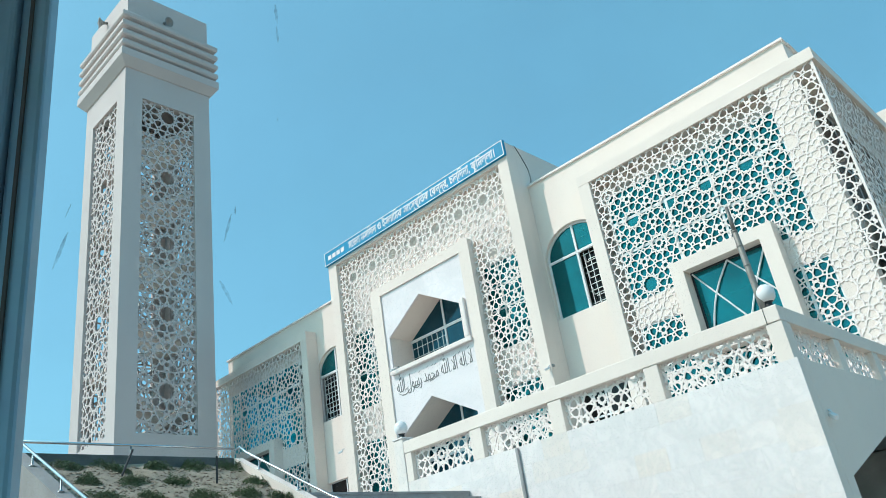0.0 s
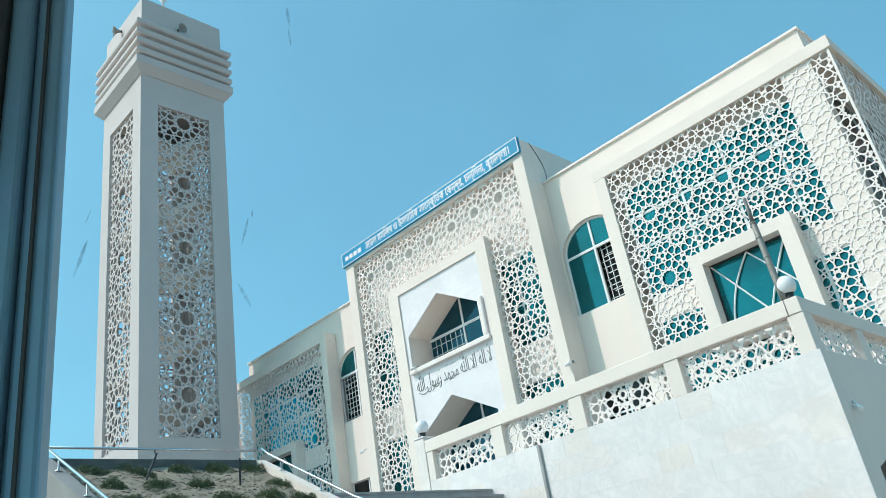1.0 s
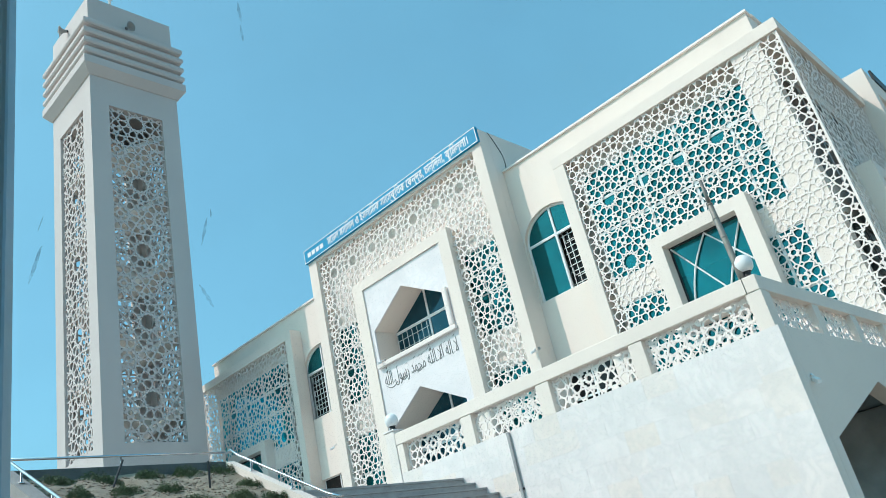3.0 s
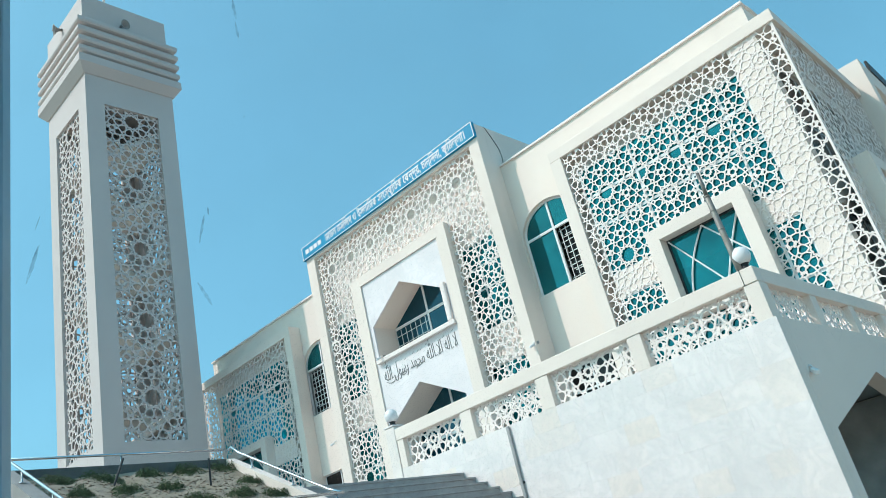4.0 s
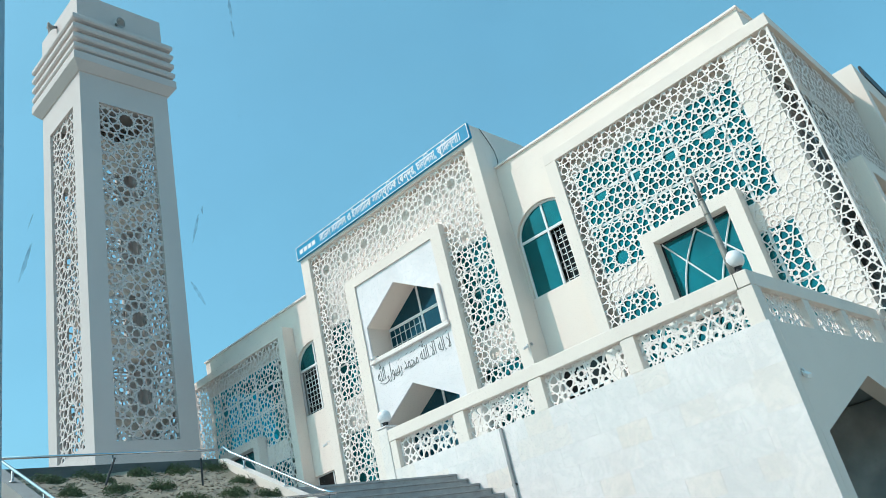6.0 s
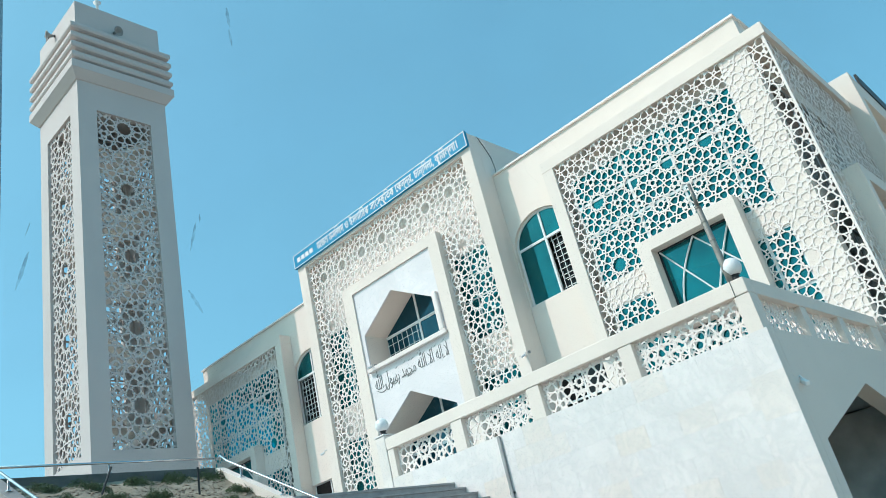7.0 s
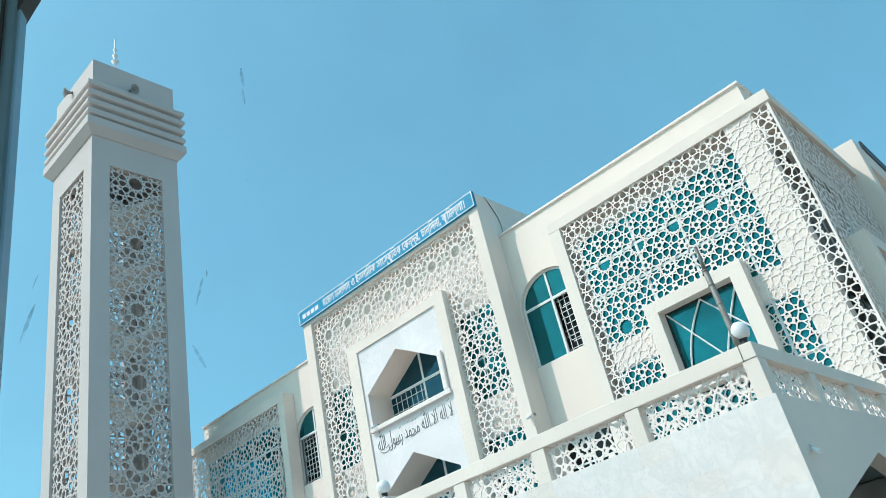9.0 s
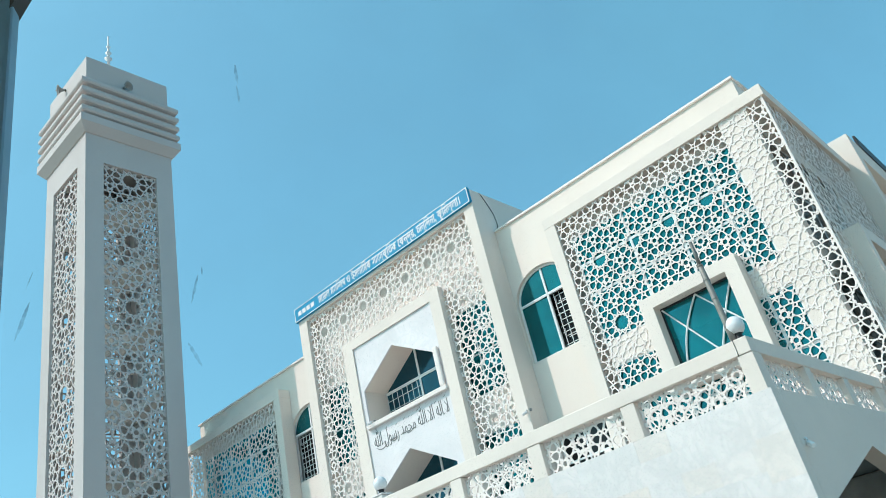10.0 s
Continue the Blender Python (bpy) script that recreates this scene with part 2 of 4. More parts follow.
def lattice(name, rect4, a, star, to_world, d0, d1, w, skip=(), mat=None, rows=1):
    """A pierced screen within rect4 = (u0, u1, v0, v1), from depth d0 to d1: bars of width w along the lines of a triangular
    lattice of rosettes of pitch a; star: the (u, v) of an open one; every other row is filled in. skip: rectangles left free."""
    u0, u1, v0, v1 = rect4
    rise = a * math.sqrt(3) / 2
    seen, segs = set(), []
    for j in range(int((v0 - star[1]) / rise) - 2, int((v1 - star[1]) / rise) + 3):
        shift = 0.5 * a if j % 2 else 0.0
        for i in range(int((u0 - star[0]) / a) - 2, int((u1 - star[0]) / a) + 3):
            cx, cy = star[0] + i * a + shift, star[1] + j * rise
            for p, q in rosette_lines(a, (j + rows) % 2 == 0):
                p, q = (cx + p[0], cy + p[1]), (cx + q[0], cy + q[1])
                key = (round((p[0] + q[0]) * 200), round((p[1] + q[1]) * 200))
                if key in seen:
                    continue
                seen.add(key)
                c = clip(p, q, u0, u1, v0, v1)
                if c and not any(k[0] < (c[0][0] + c[1][0]) / 2 < k[1] and k[2] < (c[0][1] + c[1][1]) / 2 < k[3] for k in skip):
                    segs.append(c)
    rng = random.Random(len(segs))
    verts, faces = [], []
    for p, q in segs:
        dx, dy = q[0] - p[0], q[1] - p[1]
        ln = math.hypot(dx, dy)
        ex, ey = dx / ln * w * 0.42, dy / ln * w * 0.42
        nx, ny = -dy / ln * w / 2, dx / ln * w / 2
        j = rng.uniform(-0.0025, 0.0025)
        b = len(verts)
        for d in (d0 + j, d1 + j):
            for sx, sn in ((-1, -1), (1, -1), (1, 1), (-1, 1)):
                e = p if sx < 0 else q
                verts.append(to_world(e[0] + sx * ex + sn * nx, d, e[1] + sx * ey + sn * ny))
        faces += [(b, b + 1, b + 2, b + 3), (b + 7, b + 6, b + 5, b + 4), (b, b + 4, b + 5, b + 1), (b + 1, b + 5, b + 6, b + 2), (b + 2, b + 6, b + 7, b + 3), (b + 3, b + 7, b + 4, b)]
    me = bpy.data.meshes.new(name)
    me.from_pydata([tuple(v) for v in verts], [], faces)
    me.materials.append(mat or WHITE)
    return new(name, me)


# ---- main planes ----
GROUND = -2.2                    # road below the eye
FLOOR = 2.02                     # terrace
YP, YF, YW = 18.06, 18.35, 18.90  # portal front, screen boxes' front, main wall
PX0, PX1, PTOP = -22.10, -12.55, 13.62
MX = -17.375                     # middle of the front
ROOF = 12.10
BX0, BX1 = -10.45, -3.30         # right screen box
SCREEN_TOP, BOX_TOP = 10.86, 11.20
EAST, WEST = -3.88, -31.10       # ends of the main wall
PITCH = 1.14
YB, CX, LX = 11.59, -3.84, -12.24  # balustrade line, its corner and its end at the stairs
RAIL = 3.43
TX1, TY0, TW = -28.15, 12.30, 4.185  # minaret

# ---- ground ----
bm = bmesh.new()
R = 2500
n = 24
ring = [0, 12, 30, 80, 250, 800, R]
vv = [[bm.verts.new((r * math.cos(k * 2 * math.pi / n), r * math.sin(k * 2 * math.pi / n), GROUND)) for k in range(n)] for r in ring[1:]]
c0 = bm.verts.new((0, 0, GROUND))
for k in range(n):
    bm.faces.new((c0, vv[0][k], vv[0][(k + 1) % n]))
    for s, e in zip(vv, vv[1:]):
        bm.faces.new((s[k], e[k], e[(k + 1) % n], s[(k + 1) % n]))
tagged(part("ground", bm, BOUNCEGROUND), "unseen ground around the mosque, pale and warm to bounce light", "ground", kind="structure")

# ---- mosque ----
mosque = tagged(group_thing("mosque", (MX, YW, GROUND)), "cream-white mosque with pierced lattice screens and teal windows", "mosque")


def own(name, bm, mat, label="", smooth=False):
    return under(mosque, part(name, bm, mat, None, label, smooth))


def arch_outline(cx, half, z0, spring, rise, n=16):
    pts = [(cx - half, z0), (cx + half, z0)]
    for k in range(n + 1):
        t = math.pi * k / n
        pts.append((cx + half * math.cos(t), spring + rise * math.sin(t)))
    return pts


ARCH = dict(half=1.10, z0=7.42, spring=9.33, rise=0.92)
arch_x = (-11.40, 2 * MX + 11.40)

WIN_X = (-9.76, -4.70)           # windows behind the right screen box; those of the left one mirror them
FRAME_X = (-9.72, -4.588)          # their frames
UP_Z, LOW_Z = (6.82, 10.15), (3.2, 6.12)


def mirror(u):
    return 2 * MX - u


holes = []
for ax in arch_x:
    holes.append(arch_outline(ax, **ARCH))
for z in (UP_Z, LOW_Z):
    holes.append(rect(*WIN_X, *z))
    holes.append(rect(mirror(WIN_X[1]), mirror(WIN_X[0]), *z))
DOOR_X = ((-12.42, -10.75), (mirror(-10.45), mirror(-12.35)))      # doorways in the bays
for a, b in DOOR_X:
    holes.append(rect(a, b, 2.6, 5.08))
holes.append(rect(-20.3, -14.5, FLOOR + 0.05, 11.0))
own("wall", plate(rect(WEST, EAST, GROUND, ROOF), holes, front, YW, YW + 0.25), CREAM, "cream painted front wall")
own("wall", plate(rect(YW + 0.25, 40, GROUND, ROOF), [rect(19.3, 24.9, 3.2, 6.2), rect(19.3, 24.9, 7.0, 10.5)], side, EAST - 0.25, EAST), CREAM, "cream painted end wall in shade")
own("wall", plate(rect(YW + 0.25, 40, GROUND, ROOF), [rect(19.3, 22.3, 3.2, 6.2), rect(19.3, 22.3, 6.8, 10.6)], side, WEST, WEST + 0.25), CREAM)
own("wall", box(WEST, EAST, 40, 40.25, GROUND, ROOF), CREAM)
own("roof", box(WEST + 0.25, EAST - 0.25, YW + 0.25, 40, 10.9, 11.1), CEMENT, "flat grey cement roof")
own("floor_slab", box(WEST + 0.25, EAST - 0.25, YW + 0.25, 40, FLOOR - 0.2, FLOOR), CEMENT)
own("floor_slab", box(WEST + 0.25, EAST - 0.25, YW + 0.25, 40, 6.35, 6.6), CEMENT)
own("inner_wall", box(WEST + 0.25, EAST - 0.25, YW + 3.5, YW + 3.6, FLOOR, 10.9), DIMWALL, "dim plastered inner wall")
# coping on the parapet, broken by the portal
own("coping", box(PX1 + 0.02, EAST + 0.05, YW - 0.07, YW + 0.32, ROOF, ROOF + 0.07, bevel=0.01), WHITE)
own("coping", box(WEST - 0.05, PX0 - 0.02, YW - 0.07, YW + 0.32, ROOF, ROOF + 0.07, bevel=0.01), WHITE)
own("coping", box(EAST - 0.32, EAST + 0.07, YW + 0.33, 40.3, ROOF, ROOF + 0.07, bevel=0.01), WHITE)


def pane_grid(name, u0, u1, v0, v1, depth, to_world, cols, rows, glass, bar=0.055, parent=None, label=""):
    """A window: frame with mullions and transoms, and its panes, a thing's part with sub-parts. cols, rows: fractions of the inner dividers."""
    us = [u0 + (u1 - u0) * c for c in cols]
    vs = [v0 + (v1 - v0) * r for r in rows]
    holes = []
    ue, ve = [u0, *us, u1], [v0, *vs, v1]
    for a, b in zip(ue, ue[1:]):
        for c, d in zip(ve, ve[1:]):
            holes.append(rect(a + bar / 2, b - bar / 2, c + bar / 2, d - bar / 2))
    fr = own(name, plate(rect(u0, u1, v0, v1), holes, to_world, depth, depth + 0.06 * (1 if to_world is front else -1)), ALU, label)
    for a, b in zip(ue, ue[1:]):
        for c, d in zip(ve, ve[1:]):
            p = part("pane", plate(rect(a + bar / 2 - 0.01, b - bar / 2 + 0.01, c + bar / 2 - 0.01, d - bar / 2 + 0.01), [], to_world, depth + 0.024 * (1 if to_world is front else -1), depth + 0.034 * (1 if to_world is front else -1)), glass)
            p.parent = fr
            if glass in (CLEARGLASS, LITGLASS):
                p.visible_shadow = False
    return fr


for flip in (False, True):
    f = (lambda u: mirror(u)) if flip else (lambda u: u)
    a, b = sorted((f(FRAME_X[0]), f(FRAME_X[1])))
    cols = [1 - c for c in (0.337, 0.604, 0.869)] if flip else (0.337, 0.604, 0.869)
    # the left windows take the lightened glass
    pane_grid("window", a, b, *UP_Z, YF + 0.10, front, sorted(cols), (0.438, 0.727), LITGLASS if flip else GLASS, bar=0.075, label="wide teal window with white mullions close behind the lattice")
    pane_grid("window", a, b, *LOW_Z, YF + 0.10, front, sorted(cols), (0.5,), LITGLASS if flip else GLASS, bar=0.075, label="wide teal window with white mullions close behind the lattice")
    own("spandrel", box(a, b, YF + 0.086, YW - 0.004, LOW_Z[1] + 0.003, UP_Z[0] - 0.003), CREAM, "cream spandrel close behind the lattice")
for z0, z1 in ((3.2, 6.2), (6.8, 10.6)):
    pane_grid("window", 19.3, 22.3, z0, z1, WEST + 0.12, side, (0.5,), (0.5,), CLEARGLASS, label="window in the far end wall")
pane_grid("window", 19.3, 24.9, 7.0, 10.5, EAST - 0.08, side, (0.33, 0.66), (0.5,), BLACKPANE)
pane_grid("window", 19.3, 24.9, 3.2, 6.2, EAST - 0.08, side, (0.33, 0.66), (0.5,), BLACKPANE)


for a, b in DOOR_X:
    pane_grid("window", a, b, 2.6, 5.08, YW + 0.12, front, (0.5,), (0.7,), BLACKPANE, label="doorway in the bay closed by near-black panes")


def arched_window(ax, hand):
    """Arched teal window with mullion, transom, two panes above and a sliding sash before a steel grille."""
    y = YW + 0.12
    o = arch_outline(ax, ARCH["half"], ARCH["z0"], ARCH["spring"], ARCH["rise"])
    i = arch_outline(ax, ARCH["half"] - 0.06, ARCH["z0"] + 0.06, ARCH["spring"], ARCH["rise"] - 0.06)
    fr = own("window", plate(o, [i], front, y, y + 0.08), ALU, "arched teal window with white frame and grille")
    def sub(name, bm, mat, label=""):
        p = part(name, bm, mat, fr, label)
        return p
    sub("mullion", box(ax - 0.035, ax + 0.035, y - 0.01, y + 0.07, ARCH["z0"] + 0.06, ARCH["spring"] + ARCH["rise"] - 0.06), ALU)
    for s in (-1, 1):
        a, b = sorted((ax + s * 0.036, ax + s * (ARCH["half"] - 0.061)))
        sub("transom", box(a, b, y - 0.012, y + 0.068, ARCH["spring"] - 0.08, ARCH["spring"]), ALU)
    half = ARCH["half"] - 0.055
    for s in (-1, 1):
        pts = [(ax + s * 0.03, ARCH["spring"] - 0.005)] + [(ax + s * max(0.03, half * math.cos(math.pi / 2 * k / 10)), ARCH["spring"] + (ARCH["rise"] - 0.055) * math.sin(math.pi / 2 * k / 10)) for k in range(11)]
        sub("pane", plate(pts if s > 0 else pts[::-1], [], front, y + 0.03, y + 0.04), GLASS)
    z1 = ARCH["spring"] - 0.075
    a, b = sorted((ax - hand * half, ax - hand * 0.03))
    sub("pane", plate(rect(a, b, ARCH["z0"] + 0.05, z1), [], front, y + 0.03, y + 0.04), GLASS)
    # the open half: a steel grille of crossed bars before a near-black sheet, painted as the unlit room
    g = bmesh.new()
    u0, u1 = sorted((ax + hand * 0.036, ax + hand * half))
    v0 = ARCH["z0"] + 0.06
    for k in range(5):
        u = u0 + (u1 - u0) * (k + 0.5) / 5
        box(u - 0.011, u + 0.011, y + 0.10, y + 0.12, v0, z1, g)
    for k in range(9):
        v = v0 + (z1 - v0) * (k + 0.5) / 9
        lo = u0 + (u1 - u0) * (0.2 if k % 3 == 1 else 0.0)
        box(lo, u1, y + 0.121, y + 0.139, v - 0.011, v + 0.011, g)
    for k in range(3):
        v = v0 + (z1 - v0) * (0.2 + 0.3 * k)
        box(u0 + 0.1, u0 + 0.5, y + 0.141, y + 0.155, v, v + 0.022, g)
        box(u0 + 0.1, u0 + 0.122, y + 0.141, y + 0.155, v, v + 0.26, g)
    w0, w1 = sorted((ax - hand * 0.036, ax - hand * half))
    for k in range(5):
        u = w0 + (w1 - w0) * (k + 0.5) / 5
        box(u - 0.011, u + 0.011, y + 0.10, y + 0.12, v0, z1, g)
    for k in range(9):
        v = v0 + (z1 - v0) * (k + 0.5) / 9
        box(w0, w1, y + 0.121, y + 0.129, v - 0.011, v + 0.011, g)
    for k in range(9):
        u = ax + half * (k - 4) / 4.6
        box(u - 0.011, u + 0.011, y + 0.10, y + 0.12, z1 + 0.09, ARCH["spring"] + ARCH["rise"] * math.sqrt(max(0.0, 1 - ((k - 4) / 4.6) ** 2)), g)
    for k in range(3):
        v = 0.18 + 0.24 * k
        reach = half * math.sqrt(1 - (v / ARCH["rise"]) ** 2)
        box(ax - reach, ax + reach, y + 0.121, y + 0.129, ARCH["spring"] + v - 0.011, ARCH["spring"] + v + 0.011, g)
    sub("grille", g, GRILLE, "steel security grille")
    sub("backing", plate(rect(u0 - 0.01, u1, v0 - 0.02, z1), [], front, y + 0.2, y + 0.21), BLACKPANE)


for ax in arch_x:
    arched_window(ax, 1 if ax > MX else -1)


def screen_box(u0, u1, open_end):
    """A screen box before the wall: a flat top slab, a pier at its inner end and lattice from the floor to the slab."""
    inner, outer = (u0, u1) if open_end > 0 else (u1, u0)
    s = 1 if open_end > 0 else -1
    a, b = sorted((inner, outer))
    if open_end > 0:
        b += 0.07
    else:
        a -= 0.07
    own("canopy_slab", box(a, b, YF, YW - 0.004, SCREEN_TOP, BOX_TOP, bevel=0.012), CREAM, "cream top slab of the screen box")
    p, q = sorted((inner, inner + s * 0.39))
    own("pier", box(p, q, YF, YW - 0.004, FLOOR, SCREEN_TOP - 0.003, bevel=0.012), CREAM)
    p, q = sorted((inner + s * 0.39, outer - s * 0.05))
    return p, q


WBOX = (-8.25, -5.46, 4.75, 7.30)   # projecting box window; outer edges
INB = (-7.90, -5.83, 5.15, 6.98)


def box_window(w, i, parity):
    bmf = plate(rect(*w), [rect(*i)], front, YF - 0.32, YF + 0.30)
    own("window_surround", bmf, CREAM, "deep square cream surround of a box window")
    y = YF + 0.05
    fr = own("window", plate(rect(i[0], i[1], i[2], i[3]), [rect(i[0] + 0.05, i[1] - 0.05, i[2] + 0.05, i[3] - 0.05)], front, y, y + 0.06), DARKMETAL, "square teal window with crossed curved bars")
    part("pane", plate(rect(i[0] + 0.04, i[1] - 0.04, i[2] + 0.04, i[3] - 0.04), [], front, y + 0.03, y + 0.04), GLASS, fr)
    cu, cv, hu, hv = (i[0] + i[1]) / 2, (i[2] + i[3]) / 2, (i[1] - i[0]) / 2 - 0.05, (i[3] - i[2]) / 2 - 0.05
    def at(u, v, k):
        return (cu + hu * u, y - 0.012 - 0.006 * k, cv + hv * v)
    bows = (((-1.0, 1.0), (0.2, -1.0), 0.0), ((-0.9, -1.0), (0.0, 1.0), 0.15), ((0.0, 1.0), (1.0, -0.42), 0.0), ((1.0, 0.95), (0.08, -1.0), 0.04))
    for k, (p0, p1, bow) in enumerate(bows):
        pts = []
        for t in range(9):
            r = t / 8
            lift = bow * math.sin(math.pi * r)
            pts.append(at(p0[0] + (p1[0] - p0[0]) * r - lift * 0.8, p0[1] + (p1[1] - p0[1]) * r + lift * 0.5, k))
        part("bar", tube(pts, 0.025, n=6), ALU, fr)


p, q = screen_box(BX0, BX1, 1)
STAR_R = (-9.06, 9.14)
o = lattice("lattice_screen", (p, q, FLOOR, SCREEN_TOP), PITCH, STAR_R, front, YF + 0.066, YF + 0.080, 0.036, skip=[WBOX])
under(mosque, tagged(o, "white pierced screen of twelve-pointed stars"))
box_window(WBOX, INB, 1)
own("pier", box(-4.585, -3.80, YF + 0.084, YW - 0.004, FLOOR, SCREEN_TOP - 0.003), CREAM, "cream pier close behind the lattice")
own("corner_post", box(BX1 - 0.06, BX1 - 0.005, YF + 0.045, YF + 0.105, FLOOR, SCREEN_TOP - 0.002), WHITE)

p, q = screen_box(mirror(BX1), mirror(BX0), -1)
o = lattice("lattice_screen", (p, q, FLOOR, SCREEN_TOP), PITCH, (mirror(STAR_R[0]), STAR_R[1]), front, YF + 0.066, YF + 0.080, 0.036, skip=[(mirror(WBOX[1]), mirror(WBOX[0]), WBOX[2], WBOX[3])])
under(mosque, tagged(o, "white pierced screen of twelve-pointed stars"))
box_window((mirror(WBOX[1]), mirror(WBOX[0]), WBOX[2], WBOX[3]), (mirror(INB[1]), mirror(INB[0]), INB[2], INB[3]), 0)
own("corner_post", box(mirror(BX1) + 0.005, mirror(BX1) + 0.06, YF + 0.045, YF + 0.105, FLOOR, SCREEN_TOP - 0.002), WHITE)
# left end returns round the corner as well
o = lattice("lattice_screen", (YF + 0.12, 25.0, FLOOR, SCREEN_TOP), PITCH, (20.0, STAR_R[1]), side, mirror(BX1) + 0.066, mirror(BX1) + 0.076, 0.036)
under(mosque, o)
own("canopy_slab", box(mirror(BX1), WEST - 0.004, YW + 0.004, 25.2, SCREEN_TOP, BOX_TOP), CREAM)
own("canopy_slab", box(mirror(BX1), WEST - 0.004, YW - 0.003, YW + 0.003, SCREEN_TOP, BOX_TOP), CREAM)

# the end wall's screen, slab and portal, in shade
SIDE_END = 25.2
own("canopy_slab", box(EAST + 0.004, BX1 + 0.07, YW - 0.003, SIDE_END, SCREEN_TOP, BOX_TOP, bevel=0.01), CREAM)
o = lattice("lattice_screen", (YF + 0.12, SIDE_END, FLOOR, SCREEN_TOP), PITCH, (20.18, 8.78), side, BX1 - 0.034, BX1 - 0.026, 0.037)
under(mosque, tagged(o, "white pierced screen of twelve-pointed stars, in shade"))
own("side_portal", box(EAST + 0.004, -2.85, SIDE_END + 0.003, SIDE_END + 0.6, GROUND, 12.05, bevel=0.015), CREAM)
own("side_portal", box(EAST + 0.004, -3.2, SIDE_END + 0.603, 33.0, GROUND, 12.0), CREAM)
own("side_portal", box(EAST + 0.004, -2.85, 33.003, 33.6, GROUND, 12.05), CREAM)
own("side_portal", box(-3.19, -2.86, SIDE_END + 0.604, 32.99, 11.3, 12.05), CREAM)
own("sign_board", box(-2.90, -2.82, SIDE_END + 1.4, 32.5, 12.06, 12.5, bevel=0.01), DARKMETAL, "dark sign board edge-on over the side portal")

# ---- portal ----
SX0, SX1, STOP = -21.62, -12.96, 12.97
IP = (-19.74, -14.73, FLOOR, 11.03)      # inner panel
own("portal_frame", plate([(PX0, FLOOR), (SX0, FLOOR), (SX0, STOP), (SX1, STOP), (SX1, FLOOR), (PX1, FLOOR), (PX1, PTOP), (PX0, PTOP)], [], front, YP, YP + 0.50), CREAM, "cream portal frame")
own("portal_side", box(PX0, PX0 + 0.4, YP + 0.504, YW - 0.004, FLOOR, PTOP), CREAM)
own("portal_side", box(PX1 - 0.4, PX1, YP + 0.504, YW - 0.004, FLOOR, PTOP), CREAM)
own("portal_side", box(PX0, PX0 + 0.4, YW - 0.003, YW + 3.2, ROOF - 0.5, PTOP), CREAM)
own("portal_side", box(PX1 - 0.4, PX1, YW - 0.003, YW + 3.2, ROOF - 0.5, PTOP), CREAM)
own("portal_roof", box(PX0 + 0.404, PX1 - 0.404, YP + 0.504, YW + 3.2, PTOP - 0.4, PTOP - 0.2), CEMENT)
PW = [(-15.22, -13.12, 7.15, 10.05), (-15.22, -13.12, 2.6, 5.95)]
PW = PW + [(mirror(w[1]), mirror(w[0]), w[2], w[3]) for w in PW]
NU = [(-19.04, 7.81), (-15.55, 7.81), (-15.55, 9.02), (-17.33, 10.05), (-19.04, 9.02)]
NL = [(-19.09, FLOOR), (-15.55, FLOOR), (-15.55, 5.44), (-17.39, 6.45), (-19.09, 5.44)]
back_holes = [rect(*w) for w in PW] + [rect(-19.44, -15.44, FLOOR + 0.1, IP[3] - 0.3)]
own("wall", plate(rect(PX0 + 0.404, PX1 - 0.404, FLOOR, PTOP - 0.404), back_holes, front, YP + 0.504, YP + 0.62), BACKW, "off-white wall behind the portal lattice")
for w in PW:
    pane_grid("window", *w, YP + 0.54, front, (0.5,), (0.45, 0.72) if w[2] > 5 else (0.6,), GLASS, bar=0.05)
o = lattice("lattice_screen", (SX0, SX1, FLOOR, STOP), 1.145, (-20.80, 12.13), front, YP + 0.11, YP + 0.130, 0.037, skip=[(IP[0], IP[1], 0, IP[3])])
under(mosque, tagged(o, "white pierced screen around the portal panel"))
# inner panel: a cream frame round white marble with two pointed niches
II = (-19.22, -15.19, FLOOR, 10.68)
own("panel_frame", plate([(IP[0], IP[2]), (II[0], IP[2]), (II[0], II[3]), (II[1], II[3]), (II[1], IP[2]), (IP[1], IP[2]), (IP[1], IP[3]), (IP[0], IP[3])], [], front, YP - 0.10, YP + 0.50), CREAM, "cream frame of the marble panel")
own("marble_panel", plate([(II[0] + 0.002, FLOOR), (NL[0][0], FLOOR), (NL[4][0], NL[4][1]), (NL[3][0], NL[3][1]), (NL[2][0], NL[2][1]), (NL[1][0], FLOOR), (II[1] - 0.002, FLOOR), (II[1] - 0.002, II[3] - 0.002), (II[0] + 0.002, II[3] - 0.002)], [NU], front, YP - 0.04, YP + 0.02), PANELMARBLE, "white marble panel with two pointed niches")
own("pilaster", box(-15.49, -15.28, YP - 0.17, YP - 0.042, 7.779, 9.12, bevel=0.05), WHITE)


def niche(pts, y0, y1, name):
    """The lining of a pointed niche, as a shell of wall thickness."""
    bm = bmesh.new()
    n = len(pts)
    cu = sum(p[0] for p in pts) / n
    cv = sum(p[1] for p in pts) / n
    outer = [(cu + (u - cu) * 1.05, cv + (v - cv) * 1.05) for u, v in pts]
    vs = [[bm.verts.new((u, y, v)) for u, v in loop] for loop, y in ((pts, y0), (pts, y1), (outer, y1), (outer, y0))]
    for a, b in zip(vs, vs[1:] + vs[:1]):
        for k in range(n):
            bm.faces.new((a[k], a[(k + 1) % n], b[(k + 1) % n], b[k]))
    return own(name, bm, CREAM, "cream lining of a pointed niche")


